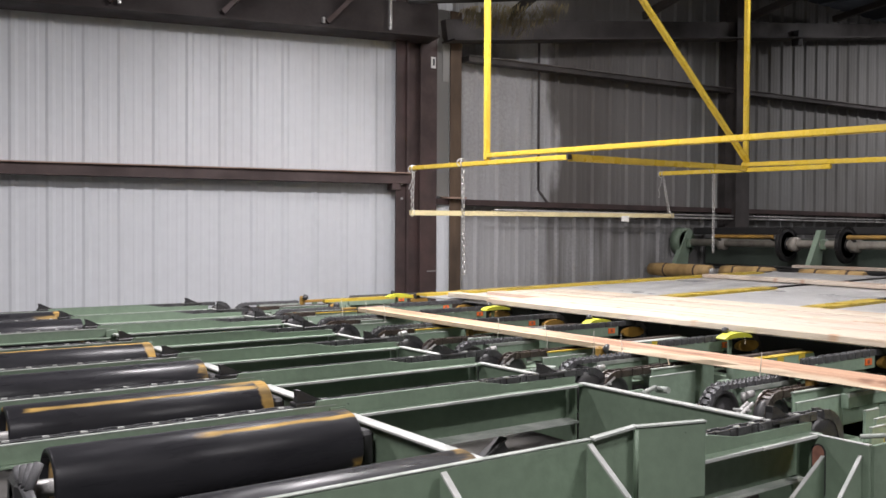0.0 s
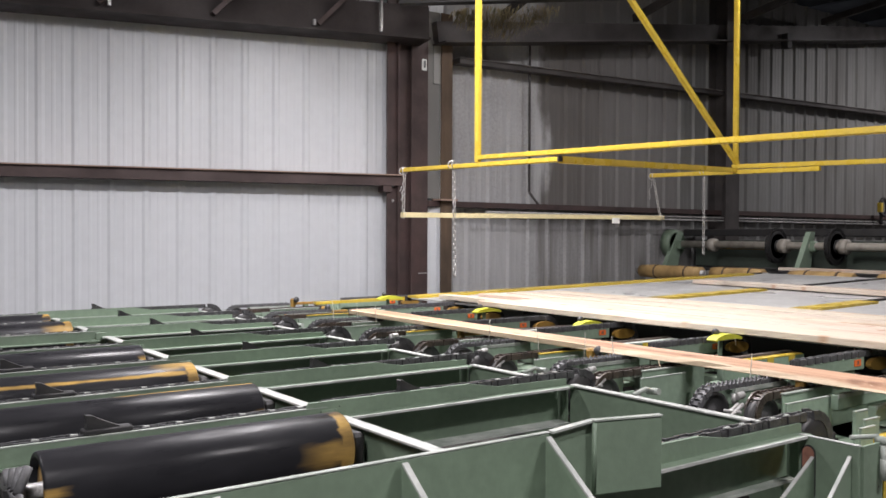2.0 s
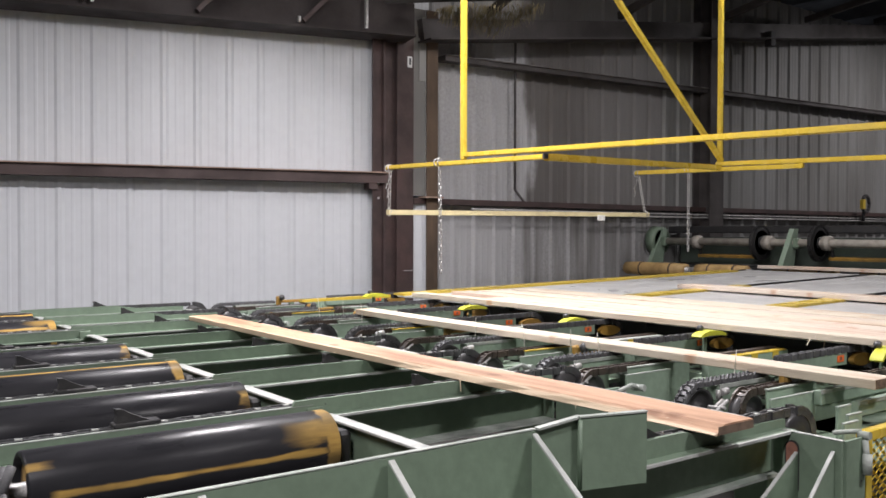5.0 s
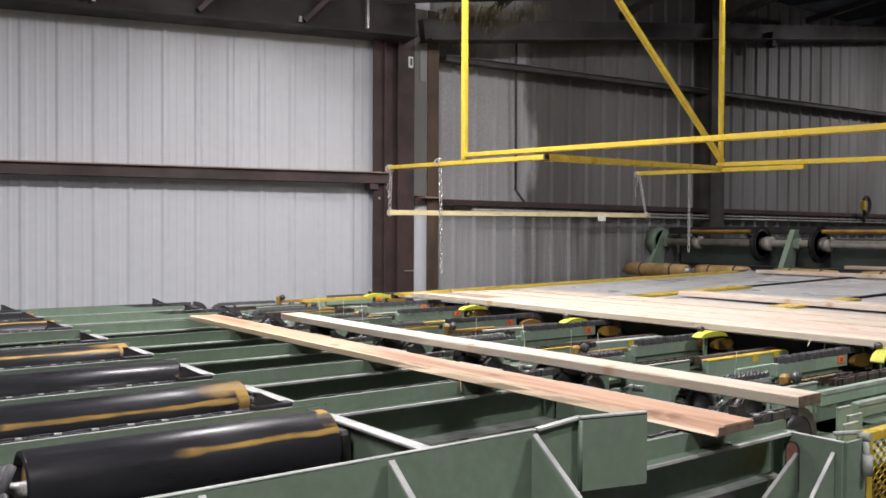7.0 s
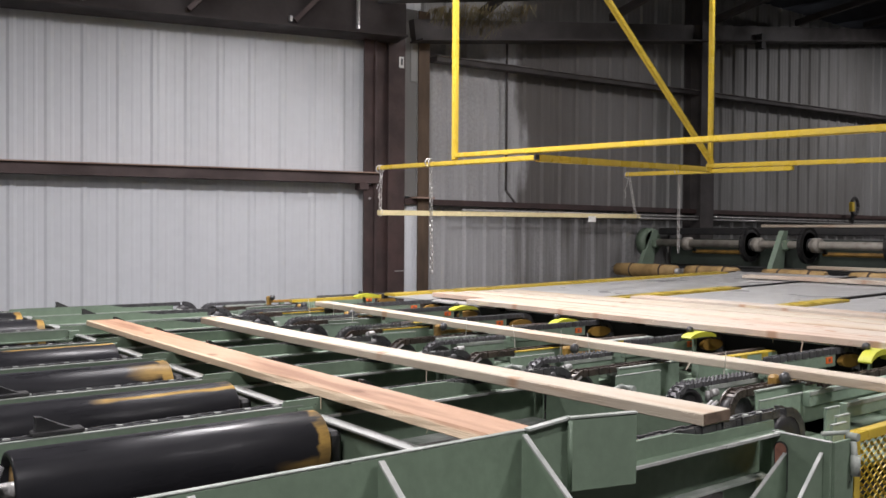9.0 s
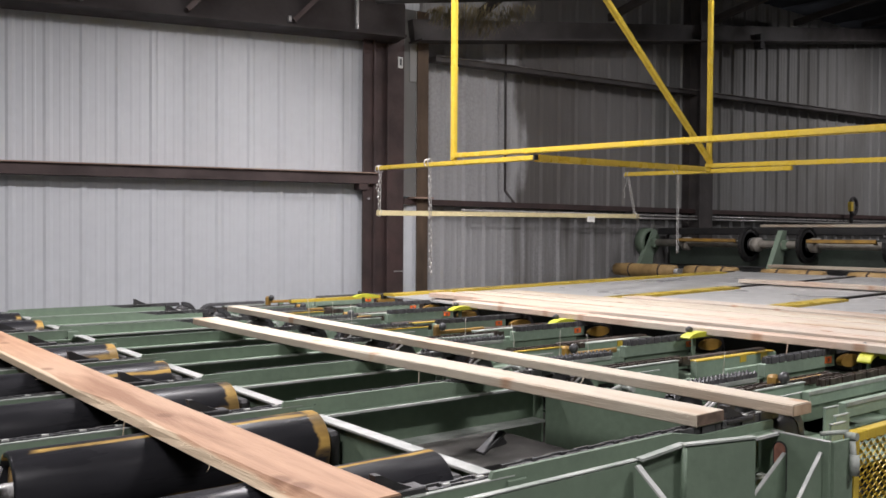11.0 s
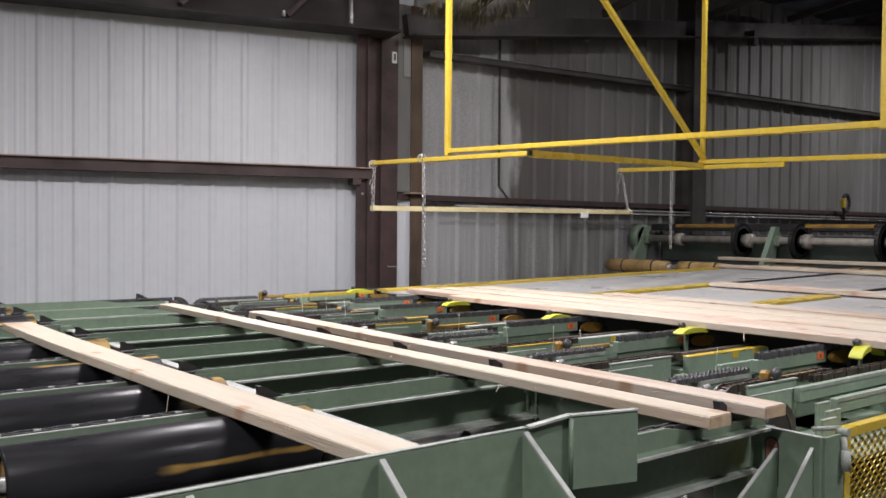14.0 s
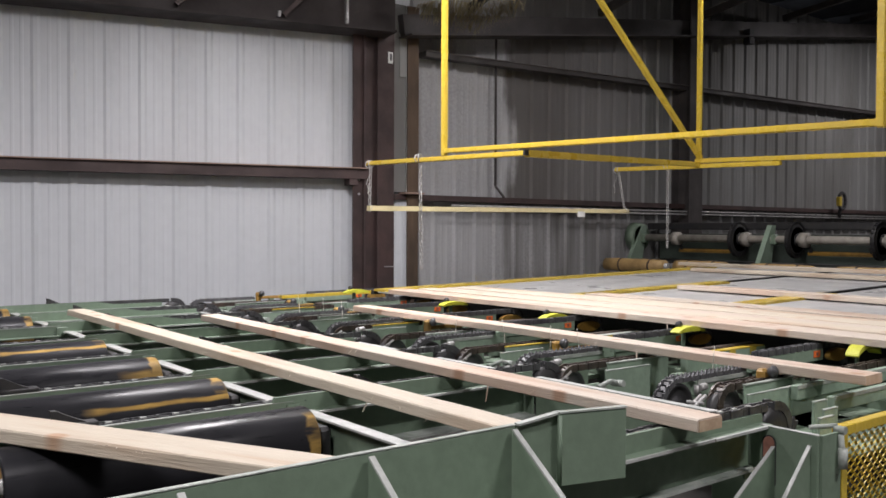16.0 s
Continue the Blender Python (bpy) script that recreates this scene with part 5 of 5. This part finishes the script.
def motions():
    # lugs travel at a steady pace towards -x, rising over the sprockets
    for n, (lug, k) in enumerate(lugs):
        rows = []
        lead = 0.23 if k == 2 and n < 9 else 0.16 if k == 2 else 0.11 if k == 3 else 0.13 if k == 4 else 0.03
        for i in range(33):
            t = 0.5 * i
            x = 2.15 + lead + LUG_PITCH * k - LUG_SPEED * (t - 4.0)
            if x <= XB + 0.08:
                rows.append((t, pose(x, 0.038, 1.0)))
            else:
                s = (x - XB - 0.08) / 0.11
                if s < 2.6:
                    rows.append((t, pose(XB + 0.08 + 0.105 * math.sin(s), 0.038, 0.895 + 0.105 * math.cos(s), 0, math.degrees(s), 0)))
                else:
                    rows.append((t, pose(XB + 0.08 + 0.105 * math.sin(2.6) - 0.11 * (s - 2.6), 0.038, 0.895 + 0.105 * math.cos(2.6) - min(0.08, 0.09 * (s - 2.6)), 0, math.degrees(2.6), 0)))
        walk(lug, rows)
    # ending rollers, one turn in 0.8 s, tops towards the fence
    for i, drum in enumerate(drums):
        phase = (200, 325, 82, 245, 60, 290, 150)[i]
        walk(drum, [(0.1 * k, pose(0, 0, 0, phase + 46.75 * k, 0, 0)) for k in range(161)])
    # whiskers lie down while a board passes over them
    for wh, x, y in whiskers:
        rows = [(0, 0), (2.5, 0), (2.75, 80), (3.15, 80), (3.4, 0), (4.9, 0), (6.15, 0), (6.3, 80), (6.65, 80), (6.9, 0), (10.15, 0), (10.35, 80), (10.7, 80), (10.95, 0), (13.0, 0), (13.1, 80), (13.3, 80), (13.5, 0), (16, 0)]
        walk(wh, [(t, pose(x, y, 0.93, 0, -a if y < 5.0 else 0, 0)) for t, a in rows])
    # hoist flights, one turn in 3.62 s
    walk(flight, [(0.5 * k, pose(10.5, 0, 1.43, 0, -(90 + 99.45 * (0.5 * k - 3.0)), 0)) for k in range(33)])
    # end fence
    f0, f1 = 1.77 * FS, 1.37 * FS
    course = [(0, 1.645 * FS), (0.35, 1.70 * FS), (0.8, f0), (9.8, f0), (10.8, f1), (13.05, f1), (13.5, 1.585 * FS), (14.0, 1.735 * FS), (14.4, f0), (16, f0)]
    walk(fence, [(t, pose(0, smooth(course, t), 0)) for t in TIMES])
    # boards through feed and lug table
    slide(B0, 0.18, 3.335, [(0, 3.04), (2.6, 3.04), (3.0, 2.91), (3.5, 2.64), (4.0, 2.25), (4.25, 2.10), (4.7, 2.0), (7.1, 2.0), (7.5, 1.93), (8, 1.77), (8.5, 1.61), (9, 1.45), (9.25, 1.38), (11.5, 0.63), (12.5, 0.38), (13.0, 0.22), (14, -0.15), (16, -0.6)],
          yaws=[(0, 0), (10.5, 0), (11.5, 1.5), (16, 1.5)])
    slide(B1, 0.14, 3.27, [(0, 3.97), (3.7, 3.97), (4.3, 3.45), (5.0, 3.05), (6.2, 3.05), (6.5, 2.92), (7, 2.52), (7.5, 2.27), (8, 2.12), (8.5, 2.07), (10.9, 2.06), (11.5, 1.89), (12, 1.74), (12.5, 1.585), (13, 1.425), (13.5, 1.25), (14, 1.04), (14.5, 0.84), (15, 0.64), (15.5, 0.39), (16, 0.12)],
          zs=[(0, 1.035), (3.7, 1.035), (4.3, CH), (16, CH)],
          yaws=[(0, -0.5), (3.7, -0.5), (5, 0), (6.5, 0.8), (7.5, 1.1), (12.5, 1.7), (14, 1.6), (14.5, 2.5), (15, 9.5), (15.5, 18), (16, 27)],
          ys=[(0, 3.27), (14, 3.26), (14.5, 3.28), (15, 3.25), (15.5, 3.22), (16, 3.15)])
    slide(B2, 0.105, 3.56, [(0, 4.12), (3.7, 4.12), (4.4, 3.99), (7.3, 3.99), (7.6, 3.66), (8.0, 3.34), (8.5, 3.15), (10.2, 3.15), (10.7, 2.8), (11.3, 2.17), (11.7, 2.10), (12, 2.09), (14.0, 2.075), (14.5, 1.995), (15, 1.84), (15.5, 1.68), (16, 1.52)],
          zs=[(0, 1.035), (7.3, 1.035), (8, CH), (16, CH)], yaws=[(0, -0.5), (7.3, -0.5), (8.5, -1.6), (10.2, -1.6), (12, -0.4), (14, -0.4), (16, -0.3)])
    slide(B3, 0.11, 3.15, [(0, 4.235), (3.7, 4.235), (4.4, 4.105), (7.3, 4.105), (8.0, 4.0), (10.9, 4.0), (11.4, 3.38), (11.9, 3.05), (13.0, 3.05), (13.25, 2.88), (13.5, 2.66), (14, 2.33), (14.5, 2.20), (15, 2.08), (15.5, 2.045), (16, 2.03)],
          zs=[(0, 1.035), (10.9, 1.035), (11.6, CH), (16, CH)], yaws=[(0, -0.5), (10.9, -0.5), (12, -1.2), (14.0, -0.8), (16, -1.2)])
    slide(B4, 0.12, 3.20, [(0, 4.355), (3.7, 4.355), (4.4, 4.225), (7.3, 4.225), (8.0, 4.12), (10.9, 4.12), (11.6, 3.935), (14.4, 3.935), (15.0, 3.38), (15.5, 3.14), (16, 3.12)],
          zs=[(0, 1.035), (14.4, 1.035), (15.2, CH), (16, CH)], yaws=[(0, -0.5), (14.4, -0.5), (15.5, -0.9), (16, -0.8)])
    x = 4.485
    for i, (b, w) in enumerate(zip(PILE, (0.19, 0.16, 0.15, 0.19, 0.14))):
        slide(b, w, 3.55 - 0.06 * (i % 3), [(0, x), (3.7, x), (4.4, x - 0.13), (7.3, x - 0.13), (8.0, x - 0.235), (10.9, x - 0.235), (11.6, x - 0.42), (14.4, x - 0.42), (15.1, x - 0.57), (16, x - 0.57)],
              zs=[(0, 1.035 + 0.006 * (i % 2)), (16, 1.035 + 0.006 * (i % 2))], yaws=[(0, -0.5 + 0.15 * (i % 3 - 1)), (16, -0.5 + 0.15 * (i % 3 - 1))])
        x += w + 0.008
    slide(L1, 0.2, 3.9, [(0, 7.5), (7, 5.6), (8.5, 5.22), (10.9, 5.15), (11.6, 4.97), (14.4, 4.97), (15.1, 4.82), (16, 4.82)], zs=[(0, 1.09), (7, 1.06), (8.5, 1.045), (16, 1.04)], yaws=[(0, -8), (7, -3), (8.5, -1), (16, -0.6)], ys=[(0, 4.2), (7, 2.6), (16, 2.6)])
    slide(L2, 0.15, 2.8, [(0, 9.9), (5, 9.4), (12.5, 6.9), (16, 5.9)], zs=[(0, 1.14), (5, 1.13), (12.5, 1.08), (16, 1.062)], yaws=[(0, 0), (16, -2)], ys=[(0, 4.6), (5, 4.4), (12.5, 2.9), (16, 2.7)])
    slide(L3, 0.15, 4.6, [(0, 9.9), (6, 9.9), (7, 9.85), (12.5, 9.75), (13.5, 9.4), (14, 9.0), (16, 8.0)], zs=[(0, 1.155), (12.5, 1.155), (14, 1.12), (16, 1.10)], yaws=[(0, -3), (12.5, -3), (16, -3)], ys=[(0, 2.3), (6, 2.7), (7, 3.6), (9, 3.9), (12.5, 4.75), (16, 4.1)])
    ride = [(0.0, 10.85, 1.9, 1.665), (6.0, 10.85, 2.2, 1.665), (7.0, 10.85, 3.2, 1.665), (7.5, 10.85, 4.68, 1.665), (8.0, 10.85, 4.80, 1.665), (9.0, 10.85, 4.98, 1.665), (12.0, 10.85, 4.98, 1.665), (13.0, 10.80, 5.08, 1.665), (13.5, 10.25, 4.85, 1.675), (13.75, 9.95, 4.8, 1.45), (14.0, 9.7, 4.75, 1.19), (14.5, 9.45, 4.7, 1.165), (15.0, 9.2, 4.65, 1.15), (16.0, 8.6, 4.5, 1.135)]
    walk(L4, [(t, pose(x, y, z, 0, -14 if t in (13.5, 13.75) else 0, -1)) for t, x, y, z in ride])


motions()
